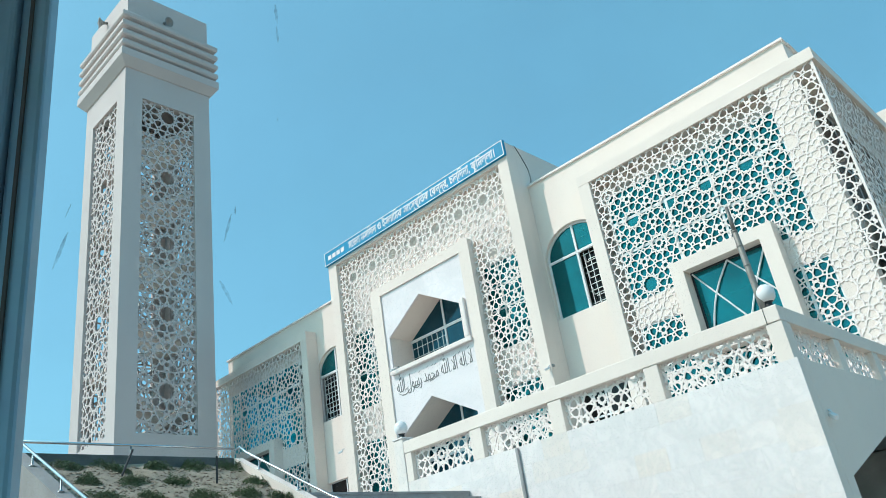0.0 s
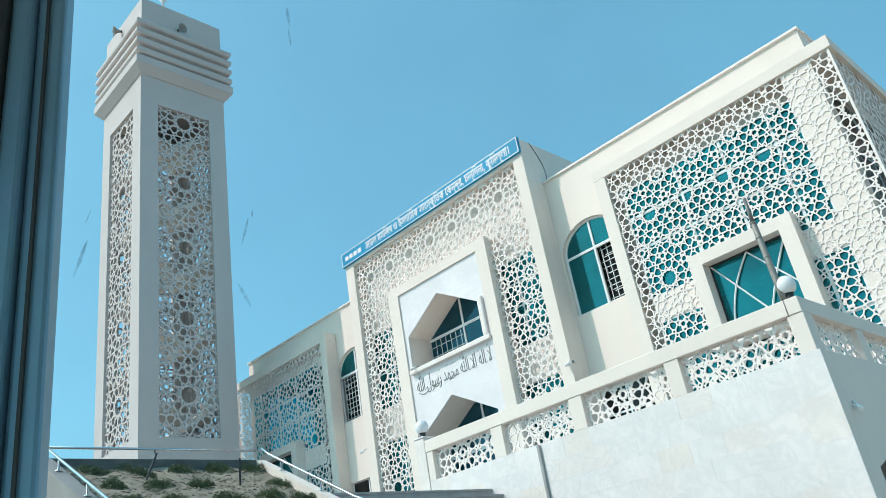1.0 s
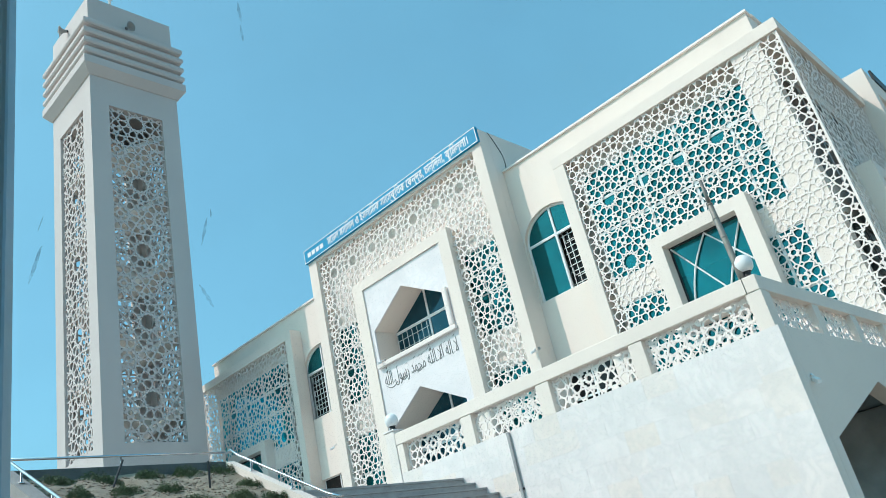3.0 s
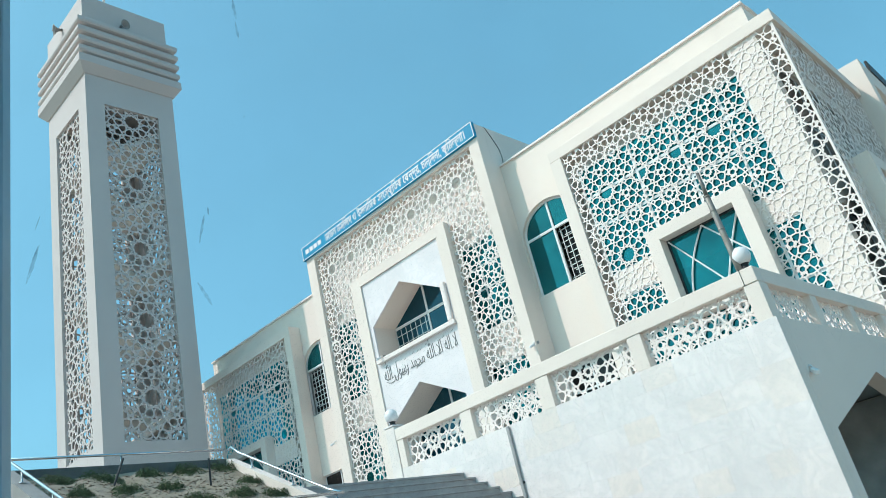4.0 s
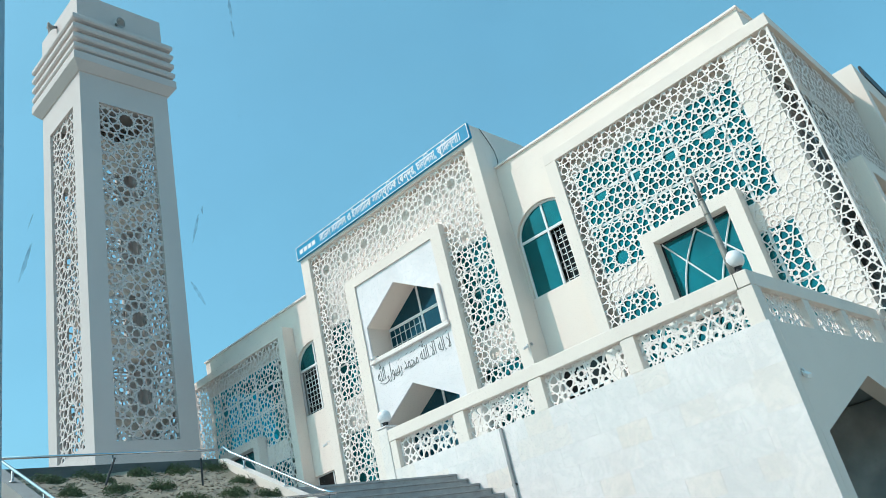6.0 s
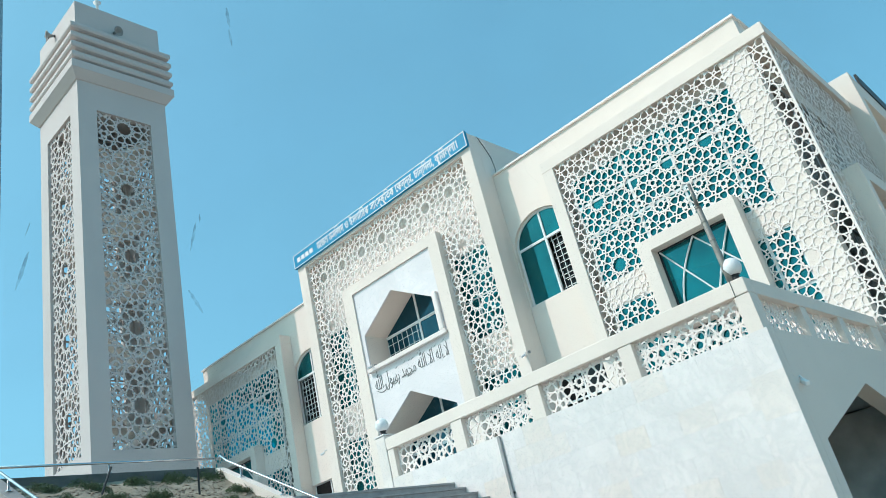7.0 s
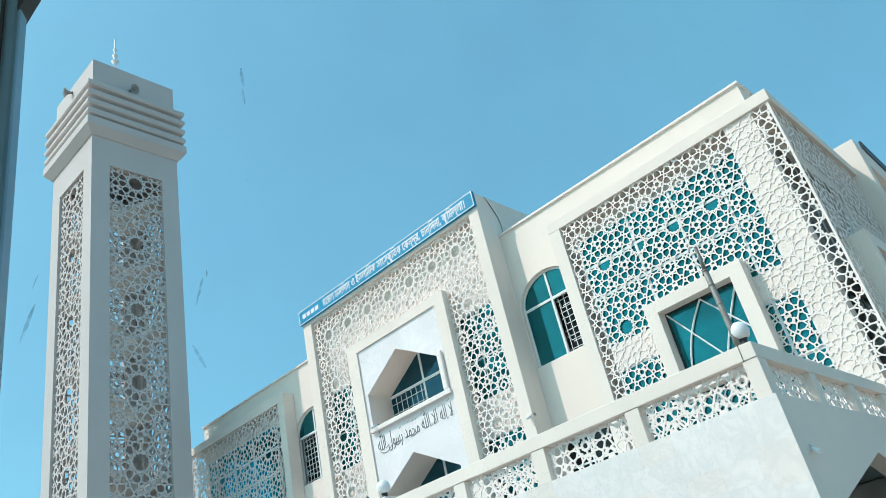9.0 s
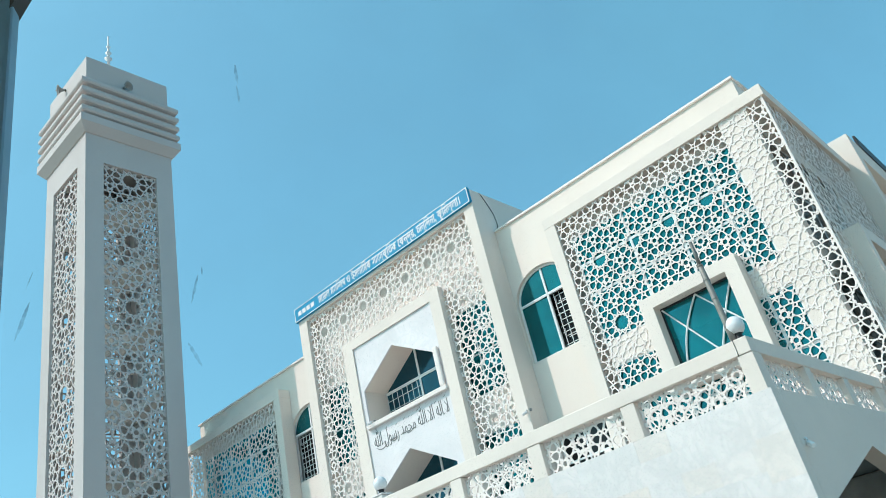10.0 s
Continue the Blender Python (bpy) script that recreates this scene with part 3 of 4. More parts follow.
niche(NU, YP + 0.022, YP + 1.05, "niche")
niche(NL, YP + 0.022, YP + 1.25, "niche")
for pts, y in ((NU, YP + 1.00), (NL, YP + 1.20)):
    lo, hi = min(p[1] for p in pts), max(p[1] for p in pts)
    u0, u1 = pts[0][0] - 0.05, pts[1][0] + 0.05
    tr = lo + (hi - lo) * (0.52 if lo > 5 else 0.62)
    cu = (u0 + u1) / 2
    fr = own("window", plate(rect(u0, u1, lo - 0.05, hi), [rect(u0 + 0.03, cu - 0.04, lo, tr - 0.05), rect(cu + 0.04, u1 - 0.03, lo, tr - 0.05), rect(u0 + 0.03, cu - 0.04, tr + 0.05, hi - 0.02), rect(cu + 0.04, u1 - 0.03, tr + 0.05, hi - 0.02)], front, y, y + 0.07), ALU, "teal window at the back of a pointed niche")
    for a, b in ((u0, cu), (cu, u1)):
        for c, d in ((lo - 0.02, tr), (tr, hi)):
            part("pane", plate(rect(a + 0.02, b - 0.02, c + 0.02, d - 0.02), [], front, y + 0.03, y + 0.04), DARKGLASS, fr)
    g = bmesh.new()
    for k in range(7):
        u = u0 + (cu - u0) * (k + 0.5) / 7
        box(u - 0.01, u + 0.01, y - 0.05, y - 0.03, lo, tr - 0.1, g)
    for k in range(3):
        v = lo + (tr - lo) * (k + 0.5) / 3.4
        box(u0 + 0.05, cu - 0.05, y - 0.029, y - 0.015, v - 0.01, v + 0.01, g)
    part("grille", g, GRILLE, fr, "pale steel grille")
own("ledge", box(-19.08, -15.20, YP - 0.19, YP - 0.042, 7.62, 7.775, bevel=0.02), WHITE, "white ledge below the niche")


def writing(name, body, size, at, rot, mat, depth, width=None, bold=0.0):
    """Raised letters as one mesh, centred on a place."""
    cu = bpy.data.curves.new(name, "FONT")
    cu.body, cu.size, cu.extrude = body, size, depth
    cu.align_x, cu.align_y = "CENTER", "CENTER"
    cu.resolution_u = 3
    cu.offset = bold
    t = bpy.data.objects.new(name, cu)
    scene.collection.objects.link(t)
    bpy.context.view_layer.update()
    me = bpy.data.meshes.new_from_object(t)
    w = t.dimensions.x
    bpy.data.objects.remove(t)
    k = width / w if width and w > 0 else 1.0
    me.materials.clear()
    me.materials.append(mat)
    me.transform(Matrix.Translation(at) @ Euler(rot).to_matrix().to_4x4() @ Matrix.Diagonal((k, 1, 1, 1)))
    return new(name, me)


UP = (radians(90), 0, 0)
creed = "\uFDF2 \uFEDD\uFEEE\uFEB3\uFEAD \uFEAA\uFEE4\uFEA4\uFEE3 \uFDF2 \uFEFB\uFE8D \uFEEA\uFEDF\uFE8D \uFEFB"
under(mosque, tagged(writing("lettering", creed, 0.66, (-17.17, YP - 0.045, 7.16), UP, INK, 0.012, 3.56, -0.011), "dark raised Arabic calligraphy on marble"))

rng = random.Random(21)


def stroke(pts, r):
    """A flat raised pen stroke on the marble panel."""
    bm = tube([(u, 0, v) for u, v in pts], r, n=6)
    for v in bm.verts:
        v.co.y = YP - 0.048 + v.co.y * 0.4
    under(mosque, part("lettering", bm, INK))


for k in range(16):
    u, v = -18.76 + 0.217 * k + rng.uniform(-0.05, 0.05), 7.16 + rng.choice((-0.20, 0.24, 0.29)) + rng.uniform(-0.03, 0.03)
    stroke([(u, v), (u + 0.05, v + 0.02), (u + 0.10, v + 0.05)], [0.006, 0.012, 0.006])
for u, v, w, d in ((-18.92, 7.00, 0.62, 0.16), (-18.22, 7.04, 0.45, 0.13), (-17.43, 7.04, 0.40, 0.10)):
    stroke([(u + w * t / 8, v - d * math.sin(math.pi * min(1.0, 0.08 + t / 8 * 0.9))) for t in range(9)], [0.006, 0.012, 0.017, 0.019, 0.019, 0.017, 0.014, 0.010, 0.005])

# sign board along the portal's top
sign = tagged(group_thing("sign_board", (MX, YP - 0.1, 13.1)), "long blue sign board with white border and Bengali lettering", "sign")
SB = (PX0 - 0.06, PX1 + 0.02, 13.08, 13.66)
under(sign, part("board", box(SB[0], SB[1], YP - 0.10, YP + 0.02, SB[2], SB[3], bevel=0.008), SIGNBLUE))
under(sign, part("border", plate(rect(SB[0] + 0.01, SB[1] - 0.01, SB[2] + 0.01, SB[3] - 0.01), [rect(SB[0] + 0.04, SB[1] - 0.04, SB[2] + 0.035, SB[3] - 0.035)], front, YP - 0.108, YP - 0.099), SIGNWHITE, None, "white painted border"))
sign_words = "ম\u09c7ডল মস\u09bfজদ ও ইসল\u09be\u09bfমক স\u09beংস\u09cdক\u09c3\u09bfতক \u09c7কন\u09cdদ\u09cdর, চ\u09beন\u09cd\u09bfদন\u09be, ক\u09c1\u09bfমল\u09cdল\u09be\u0964"
under(sign, writing("lettering", sign_words, 0.46, (MX + 0.62, YP - 0.104, 13.36), UP, SIGNWHITE, 0.006, 7.7, 0.007))
for k in range(4):
    under(sign, part("lettering_bar", box(SB[0] + 0.24 + 0.27 * k, SB[0] + 0.44 + 0.27 * k, YP - 0.109, YP - 0.098, 13.28, 13.46), SIGNWHITE))

cable = tagged(group_thing("cable", (PX1, YP + 0.9, 12.6)), "thin grey cable hanging down the portal side", "cable")
under(cable, part("wire", tube([(PX1 + 0.012, YP + 0.55, 13.63), (PX1 + 0.012, YP + 0.8, 13.3), (PX1 + 0.012, YP + 1.05, 12.9), (PX1 + 0.012, YP + 1.1, 12.5), (PX1 + 0.012, YP + 1.0, 12.2)], 0.012, n=6), DARKMETAL, None, "", True))

# ---- side box window ----
SW = (19.7, 22.5, 4.6, 7.2)
own("window_surround", plate(rect(*SW), [rect(SW[0] + 0.38, SW[1] - 0.38, SW[2] + 0.38, SW[3] - 0.38)], side, BX1 + 0.36, BX1 - 0.28), CREAM, "deep square cream surround of a box window")
fr = own("window", plate(rect(SW[0] + 0.38, SW[1] - 0.38, SW[2] + 0.38, SW[3] - 0.38), [rect(SW[0] + 0.43, SW[1] - 0.43, SW[2] + 0.43, SW[3] - 0.43)], side, BX1 - 0.03, BX1 - 0.09), DARKMETAL)
part("pane", plate(rect(SW[0] + 0.42, SW[1] - 0.42, SW[2] + 0.42, SW[3] - 0.42), [], side, BX1 - 0.05, BX1 - 0.06), DARKGLASS, fr)

# ---- minaret ----
minaret = tagged(group_thing("minaret", (TX1 - TW / 2, TY0 + TW / 2, GROUND)), "square cream-white minaret with pierced screens and banded top", "minaret")
TX0, TY1 = TX1 - TW, TY0 + TW
TZ = 24.59
SIDE_IN = 0.82
SZ0, SZ1 = 7.76, 23.16


def mina(name, bm, mat, label="", smooth=False):
    return under(minaret, part(name, bm, mat, None, label, smooth))


T = 0.28
hole_x = rect(TX0 + SIDE_IN, TX1 - SIDE_IN, SZ0, SZ1)
hole_y = rect(TY0 + SIDE_IN, TY1 - SIDE_IN, SZ0, SZ1)
mina("wall", plate(rect(TX0, TX1, GROUND, TZ), [hole_x], front, TY0, TY0 + T), GREY)
mina("wall", plate(rect(TX0, TX1, GROUND, TZ), [hole_x], front, TY1 - T, TY1), GREY)
mina("wall", plate(rect(TY0 + T, TY1 - T, GROUND, TZ), [hole_y], side, TX1 - T, TX1), GREY)
mina("wall", plate(rect(TY0 + T, TY1 - T, GROUND, TZ), [hole_y], side, TX0, TX0 + T), GREY)
TP = 1.89
for fn, d0, d1, c in ((front, TY0 + 0.10, TY0 + 0.14, (TX0 + TX1) / 2), (front, TY1 - 0.16, TY1 - 0.10, (TX0 + TX1) / 2), (side, TX1 - 0.14, TX1 - 0.10, (TY0 + TY1) / 2), (side, TX0 + 0.10, TX0 + 0.16, (TY0 + TY1) / 2)):
    o = lattice("lattice_screen", (c - TW / 2 + SIDE_IN, c + TW / 2 - SIDE_IN, SZ0, SZ1), TP, (c, 9.50), fn, d0, d1, 0.066, mat=GREY)
    under(minaret, tagged(o, "tall pierced screen of twelve-pointed stars"))
# stair flights and landings inside
z = 4.0
up = 0
while z < 22.5:
    bm = bmesh.new()
    y0, y1 = (TY0 + 0.9, TY1 - 0.9) if up % 2 == 0 else (TY1 - 0.9, TY0 + 0.9)
    xa, xb = (TX0 + 0.35, TX0 + 1.7) if up % 2 else (TX1 - 1.7, TX1 - 0.35)
    lo = [bm.verts.new(p) for p in ((xa, y0, z), (xb, y0, z), (xb, y1, z + 1.65), (xa, y1, z + 1.65))]
    hi = [bm.verts.new(v.co + Vector((0, 0, 0.28))) for v in lo]
    bm.faces.new(lo)
    bm.faces.new(hi[::-1])
    for k in range(4):
        bm.faces.new((lo[k], lo[(k + 1) % 4], hi[(k + 1) % 4], hi[k]))
    mina("stair_flight", bm, BACKW)
    ye = (TY1 - 0.9, TY1 - 0.3) if up % 2 == 0 else (TY0 + 0.3, TY0 + 0.9)
    mina("landing", box(TX0 + 0.35, TX1 - 0.35, ye[0] + 0.004, ye[1] - 0.004, z + 1.68, z + 1.88), BACKW)
    z += 1.65
    up += 1


def square_ring(profile):
    """A square moulding round the shaft from (outset, height) rows, closed below and above."""
    bm = bmesh.new()
    rings = []
    for o, h in profile:
        rings.append([bm.verts.new(p) for p in ((TX0 - o, TY0 - o, h), (TX1 + o, TY0 - o, h), (TX1 + o, TY1 + o, h), (TX0 - o, TY1 + o, h))])
    for s, e in zip(rings, rings[1:]):
        for k in range(4):
            bm.faces.new((s[k], s[(k + 1) % 4], e[(k + 1) % 4], e[k]))
    bm.faces.new(rings[0][::-1])
    bm.faces.new(rings[-1])
    return bm


mina("cornice", square_ring([(0.0, TZ), (0.06, TZ + 0.02), (0.36, TZ + 0.42), (0.36, TZ + 0.82), (0.10, TZ + 0.94)]), GREY, "flared cornice")
mina("core", square_ring([(0.10, TZ + 0.945), (0.10, 27.82)]), GREY)
for k in range(4):
    h = 25.60 + 0.57 * k
    mina("band", square_ring([(0.11, h), (0.30, h + 0.02), (0.35, h + 0.10), (0.35, h + 0.26), (0.30, h + 0.34), (0.11, h + 0.36)]), GREY, "projecting rounded band")
mina("cap", square_ring([(-0.02, 27.825), (-0.02, 29.28), (-0.06, 29.31)]), GREY, "plain square cap")
CXT, CYT = (TX0 + TX1) / 2, (TY0 + TY1) / 2
mina("dome", turned([(1.45, 29.3), (1.40, 29.6), (1.24, 29.95), (0.95, 30.3), (0.55, 30.6), (0.12, 30.75)], 32, (CXT, CYT, 0)), GREY, "small shallow dome", True)
mina("finial", turned([(0.07, 30.7), (0.07, 31.7), (0.2, 31.85), (0.07, 32.0), (0.07, 32.1), (0.16, 32.25), (0.06, 32.4), (0.06, 32.6), (0.12, 32.7), (0.05, 32.8), (0.05, 33.45), (0.02, 33.5)], 14, (CXT, CYT, 0)), PALE, "slim pale finial", True)


def horn(place, way):
    """A horn-shaped body with a bracket, in place of a floodlight."""
    th = tagged(group_thing("loudspeaker", place), "grey horn shape in place of a floodlight on the minaret cap", "loudspeaker", "loudspeakers on the minaret")
    q = Vector(way).to_track_quat("Z", "Y").to_matrix().to_4x4()
    bm = turned([(0.05, 0.02), (0.07, 0.12), (0.09, 0.2), (0.16, 0.3), (0.24, 0.36), (0.25, 0.38), (0.2, 0.36), (0.05, 0.2)], 20)
    bm.transform(Matrix.Translation(place) @ q)
    under(th, part("horn", bm, CEMENT, None, "", True))
    bm = box(-0.05, 0.05, -0.05, 0.05, 0, 0.05)
    bm.transform(Matrix.Translation(place) @ q)
    under(th, part("bracket", bm, DARKMETAL))


horn((TX1 - 0.02, 14.15, 28.1), (1, 0.25, -0.25))
horn((-30.45, TY0 + 0.02, 28.85), (-0.2, -1, -0.2))
rl = tagged(group_thing("guard_rail", (TX0 + 0.2, TY0 + 0.3, 29.3)), "thin steel guard rail on the minaret cap", "railing")
for y in (TY0 + 0.3, TY0 + 0.9, TY0 + 1.5):
    under(rl, part("post", tube([(TX0 + 0.15, y, 29.25), (TX0 + 0.15, y, 30.25)], 0.035, n=8), CEMENT))
under(rl, part("bar", tube([(TX0 + 0.15, TY0 + 0.2, 30.25), (TX0 + 0.15, TY0 + 1.7, 30.25)], 0.035, n=8), CEMENT))

# ---- terrace and its walls ----
TERR = [(-44, 3.55), (-11.5, 3.55), (-11.5, 7.1), (-10.53 - 0.264, 7.1), (-10.53 - 0.264, YB + 0.28), (CX - 0.28, YB + 0.28), (CX - 0.28, YW - 0.01), (-44, YW - 0.01)]
bm = bmesh.new()
lo = [bm.verts.new((x, y, FLOOR - 0.25)) for x, y in TERR]
hi = [bm.verts.new((x, y, FLOOR)) for x, y in TERR]
bm.faces.new(lo[::-1])
bm.faces.new(hi)
for k in range(len(TERR)):
    bm.faces.new((lo[k], lo[(k + 1) % len(TERR)], hi[(k + 1) % len(TERR)], hi[k]))
tagged(part("terrace_floor", bm, STEPSTONE), "grey stone terrace floor before the mosque", "floor", kind="structure")
tagged(part("wall_landing", box(-44, -11.5, 3.55, 3.75, GROUND, FLOOR - 0.254), CREAM), "cream retaining wall below the landing", "wall", kind="structure")
CURB = 2.585
tw_ = tagged(part("wall_terrace", box(LX, CX + 0.038, YB + 0.024, YB + 0.278, GROUND, CURB - 0.004), CREAM), "terrace front wall clad with white marble slabs", "wall", kind="structure")
OPEN = [(12.17, GROUND), (12.17, 0.90), (15.35, 1.84), (18.52, 0.90), (18.52, GROUND)]
tagged(part("wall_terrace_side", plate([(YB + 0.28, GROUND), *OPEN, (YF + 0.35, GROUND), (YF + 0.35, CURB), (YB + 0.28, CURB)], [], side, CX - 0.28, CX + 0.04), CREAM), "cream side wall with a wide pointed opening, in shade", "wall", kind="structure")
tagged(part("wall_undercroft", box(-11, CX - 0.6, 18.6, 18.75, GROUND, FLOOR - 0.3), DIMWALL), "dim wall of the undercroft below the terrace", "wall", kind="structure")
tagged(part("wall_undercroft_inner", box(-11.1, -11.0, YB + 0.3, 18.6, GROUND, FLOOR - 0.3), DIMWALL), "dim inner wall of the undercroft", "wall", kind="structure")

# ---- balustrade ----
bal = tagged(group_thing("balustrade", (CX, YB, CURB)), "cream balustrade with pierced star panels round the terrace", "balustrade")


def balu(name, bm, mat, label="", smooth=False):
    return under(bal, part(name, bm, mat, None, label, smooth))


FP = [(-12.03, -10.31), (-10.01, -8.32), (-8.02, -6.26), (-5.99, -4.09)]
balu("rail", box(LX + 0.02, CX, YB - 0.015, YB + 0.25, 3.18, RAIL, bevel=0.012), CREAM, "cream top rail")
balu("rail", box(CX - 0.265, CX, YB + 0.253, YF - 0.004, 3.18, RAIL, bevel=0.012), CREAM, "cream top rail")
edges = [LX + 0.02] + [e for p in FP for e in p] + [CX]
for a, b in zip(edges[0::2], edges[1::2]):
    balu("post", box(a, b, YB, YB + 0.235, CURB - 0.003, 3.177, bevel=0.008), CREAM)
SP = [(11.95, 13.72), (14.02, 15.72), (16.02, 17.75)]
sedges = [YB + 0.24] + [e for p in SP for e in p] + [YF - 0.006]
for a, b in zip(sedges[0::2], sedges[1::2]):
    balu("post", box(CX - 0.25, CX - 0.012, a, b, CURB - 0.003, 3.177, bevel=0.008), CREAM)
zc = (CURB + 3.18) / 2
for a, b in FP:
    o = lattice("panel", (a, b, CURB, 3.18), 0.89, ((a + b) / 2 - 0.09, zc + 0.07), front, YB + 0.11, YB + 0.132, 0.033, rows=0)
    under(bal, tagged(o, "white pierced star panel"))
for a, b in SP:
    o = lattice("panel", (a, b, CURB, 3.18), 0.89, ((a + b) / 2, zc + 0.07), side, CX - 0.14, CX - 0.118, 0.033, rows=0)
    under(bal, tagged(o, "white pierced star panel"))
tagged(part("terrace_curb", box(CX - 0.27, CX + 0.036, YB + 0.285, YF - 0.008, CURB - 0.06, CURB - 0.004), CREAM), "cream curb below the side balustrade", "curb", kind="structure")

# end post at the stairs, in marble
ep = tagged(group_thing("newel_post", (LX - 0.13, YB + 0.13, FLOOR)), "white marble newel post at the head of the stairs", "post")
under(ep, part("shaft", box(LX - 0.27, LX + 0.016, YB - 0.02, YB + 0.27, FLOOR - 0.3, 3.50, bevel=0.015), MARBLE))
under(ep, part("cap", box(LX - 0.29, LX + 0.03, YB - 0.04, YB + 0.29, 3.503, 3.54, bevel=0.01), MARBLE))


def globe_lamp(x, y, z):
    th = tagged(group_thing("globe_lamp", (x, y, z)), "white globe lamp with dark base on a post", "lamp", "globe lamps on the balustrade")
    under(th, part("base", turned([(0.09, 0.0), (0.09, 0.025), (0.06, 0.04), (0.06, 0.09), (0.085, 0.10)], 18, (x, y, z)), DARKMETAL, None, "dark metal base", True))
    under(th, part("globe", turned([(0.085, 0.10), (0.13, 0.15), (0.15, 0.22), (0.143, 0.28), (0.115, 0.335), (0.07, 0.37), (0.01, 0.385)], 24, (x, y, z)), PALE, None, "white plastic globe", True))


globe_lamp(-3.98, YB + 0.12, RAIL)
globe_lamp(LX - 0.13, YB + 0.12, 3.54)
pole = tagged(group_thing("flag_pole", (-4.06, YB + 0.05, RAIL)), "worn grey steel pole standing on the balustrade rail", "pole")
under(pole, part("sleeve", tube([(-4.055, YB + 0.05, RAIL), (-4.06, YB + 0.05, 3.8), (-4.085, YB + 0.05, 4.75), (-4.087, YB + 0.05, 4.79)], [0.05, 0.05, 0.045, 0.03], n=14), POLEGREY, None, "thick grey sleeve", True))
for z in (4.16, 4.50, 4.76):
    under(pole, part("ring", tube([(-4.066 - 0.03 * (z - 4.0), YB + 0.05, z), (-4.067 - 0.03 * (z - 4.0), YB + 0.05, z + 0.03)], 0.052, n=14), POLEGREY, None, "", True))
under(pole, part("tip", tube([(-4.087, YB + 0.05, 4.78), (-4.085, YB + 0.05, 5.22)], [0.036, 0.028], n=8), DARKPOLE, None, "dark steel tip", True))
under(pole, part("wire", tube([(-4.05, YB - 0.020, 3.16), (-4.05, YB - 0.020, RAIL + 0.006), (-4.055, YB + 0.03, RAIL + 0.03)], 0.005, n=6), DARKMETAL, None, "thin dark wire down the rail", True))
pipe = tagged(group_thing("drain_pipe", (-9.18, YB - 0.04, GROUND)), "grey drain pipe down the marble wall", "pipe")
under(pipe, part("pipe", tube([(-9.18, YB - 0.035, GROUND), (-9.18, YB - 0.035, 2.56)], 0.034, n=12), CEMENT, None, "", True))
for z in (0.2, 1.5):
    under(pipe, part("clip", box(-9.23, -9.13, YB - 0.04, YB - 0.001, z, z + 0.04), DARKMETAL))


def cctv(x, y, z, way):
    th = tagged(group_thing("security_camera", (x, y, z)), "small white security camera on a wall arm", "camera", "security cameras on the walls")
    w = Vector(way).normalized()
    p = Vector((x, y, z))
    under(th, part("arm", tube([p, p + w * 0.12, p + w * 0.17 + Vector((0, 0, -0.04))], 0.015, n=8), PALE, None, "", True))
    bm = box(-0.035, 0.035, -0.035, 0.035, 0, 0.18, bevel=0.014)
    bm.transform(Matrix.Translation(p + w * 0.13 + Vector((0, 0, -0.07))) @ (w + Vector((0, 0, -0.5))).to_track_quat("Z", "Y").to_matrix().to_4x4())
    under(th, part("housing", bm, PALE))
    under(th, part("plate", box(x - 0.04, x + 0.04, y - 0.04, y + 0.04, z - 0.04, z + 0.04, bevel=0.01), CEMENT))


cctv(CX - 0.02, 12.15, 1.83, (0.6, -0.7, 0))
cctv(PX1 + 0.0, YP + 0.1, 5.95, (-0.4, -0.9, 0.1))
cctv(PX0 - 0.0, YP + 0.05, 5.85, (-0.7, -0.7, 0.15))
cctv(-18.72, YP - 0.10, 7.815, (-0.3, -1, 0.2))
# ---- stairs ----
GO, RISE, NOSE = 0.264, 0.154, -10.53
stair = tagged(group_thing("staircase", (NOSE + 3.5, 9.3, GROUND)), "wide grey granite staircase up to the terrace", "staircase")
k = 0
while FLOOR - RISE * k > GROUND + 0.02:
    x, z = NOSE + GO * k, FLOOR + 0.045 - RISE * k
    bm = box(x - GO + 0.001, x - 0.02, 7.104, YB - 0.002, GROUND, z - 0.035)
    box(x - GO - 0.015 if k else x - GO + 0.001, x, 7.104, YB - 0.002, z - 0.034, z + 0.001, bm)
    under(stair, part("step", bm, STEPSTONE))
    k += 1
sh = tagged(group_thing("shoe", (-10.2, 9.0, FLOOR)), "small dark sandal lying on the steps", "sandal")
under(sh, part("sole", box(-10.72, -10.55, 9.35, 9.62, FLOOR + 0.001, FLOOR + 0.06, bevel=0.015), DARKMETAL))

# ---- planter ----
PY0, PY1, PXB, PXN = 3.55, 7.10, -11.35, -8.72


def planter_top(x):
    return 2.79 - 0.525 * (x - PXB)


prof = [(PXB + 0.002, GROUND), (PXN, GROUND), (PXN, planter_top(PXN)), (PXB + 0.002, planter_top(PXB))]
planter = tagged(group_thing("planter", (-10, 5.3, GROUND)), "sloping raised bed of dry soil between white parapets", "planter")
# the left parapet's shade is put in as grey; the right one is cream
for a, b in ((PY0, PY0 + 0.2), (PY1 - 0.16, PY1)):
    under(planter, part("parapet", plate(prof, [], front, a, b), CEMENT if a < 5 else CREAM, None, "pale sloping parapet"))
under(planter, part("parapet", box(PXB - 0.148, PXB, PY0, PY1, FLOOR - 0.2, 2.79, bevel=0.008), DARKCEMENT, None, "grey cement parapet"))
under(planter, part("parapet", box(PXN + 0.003, PXN + 0.16, PY0, PY1, GROUND, planter_top(PXN), bevel=0.008), DARKCEMENT, None, "grey cement parapet"))


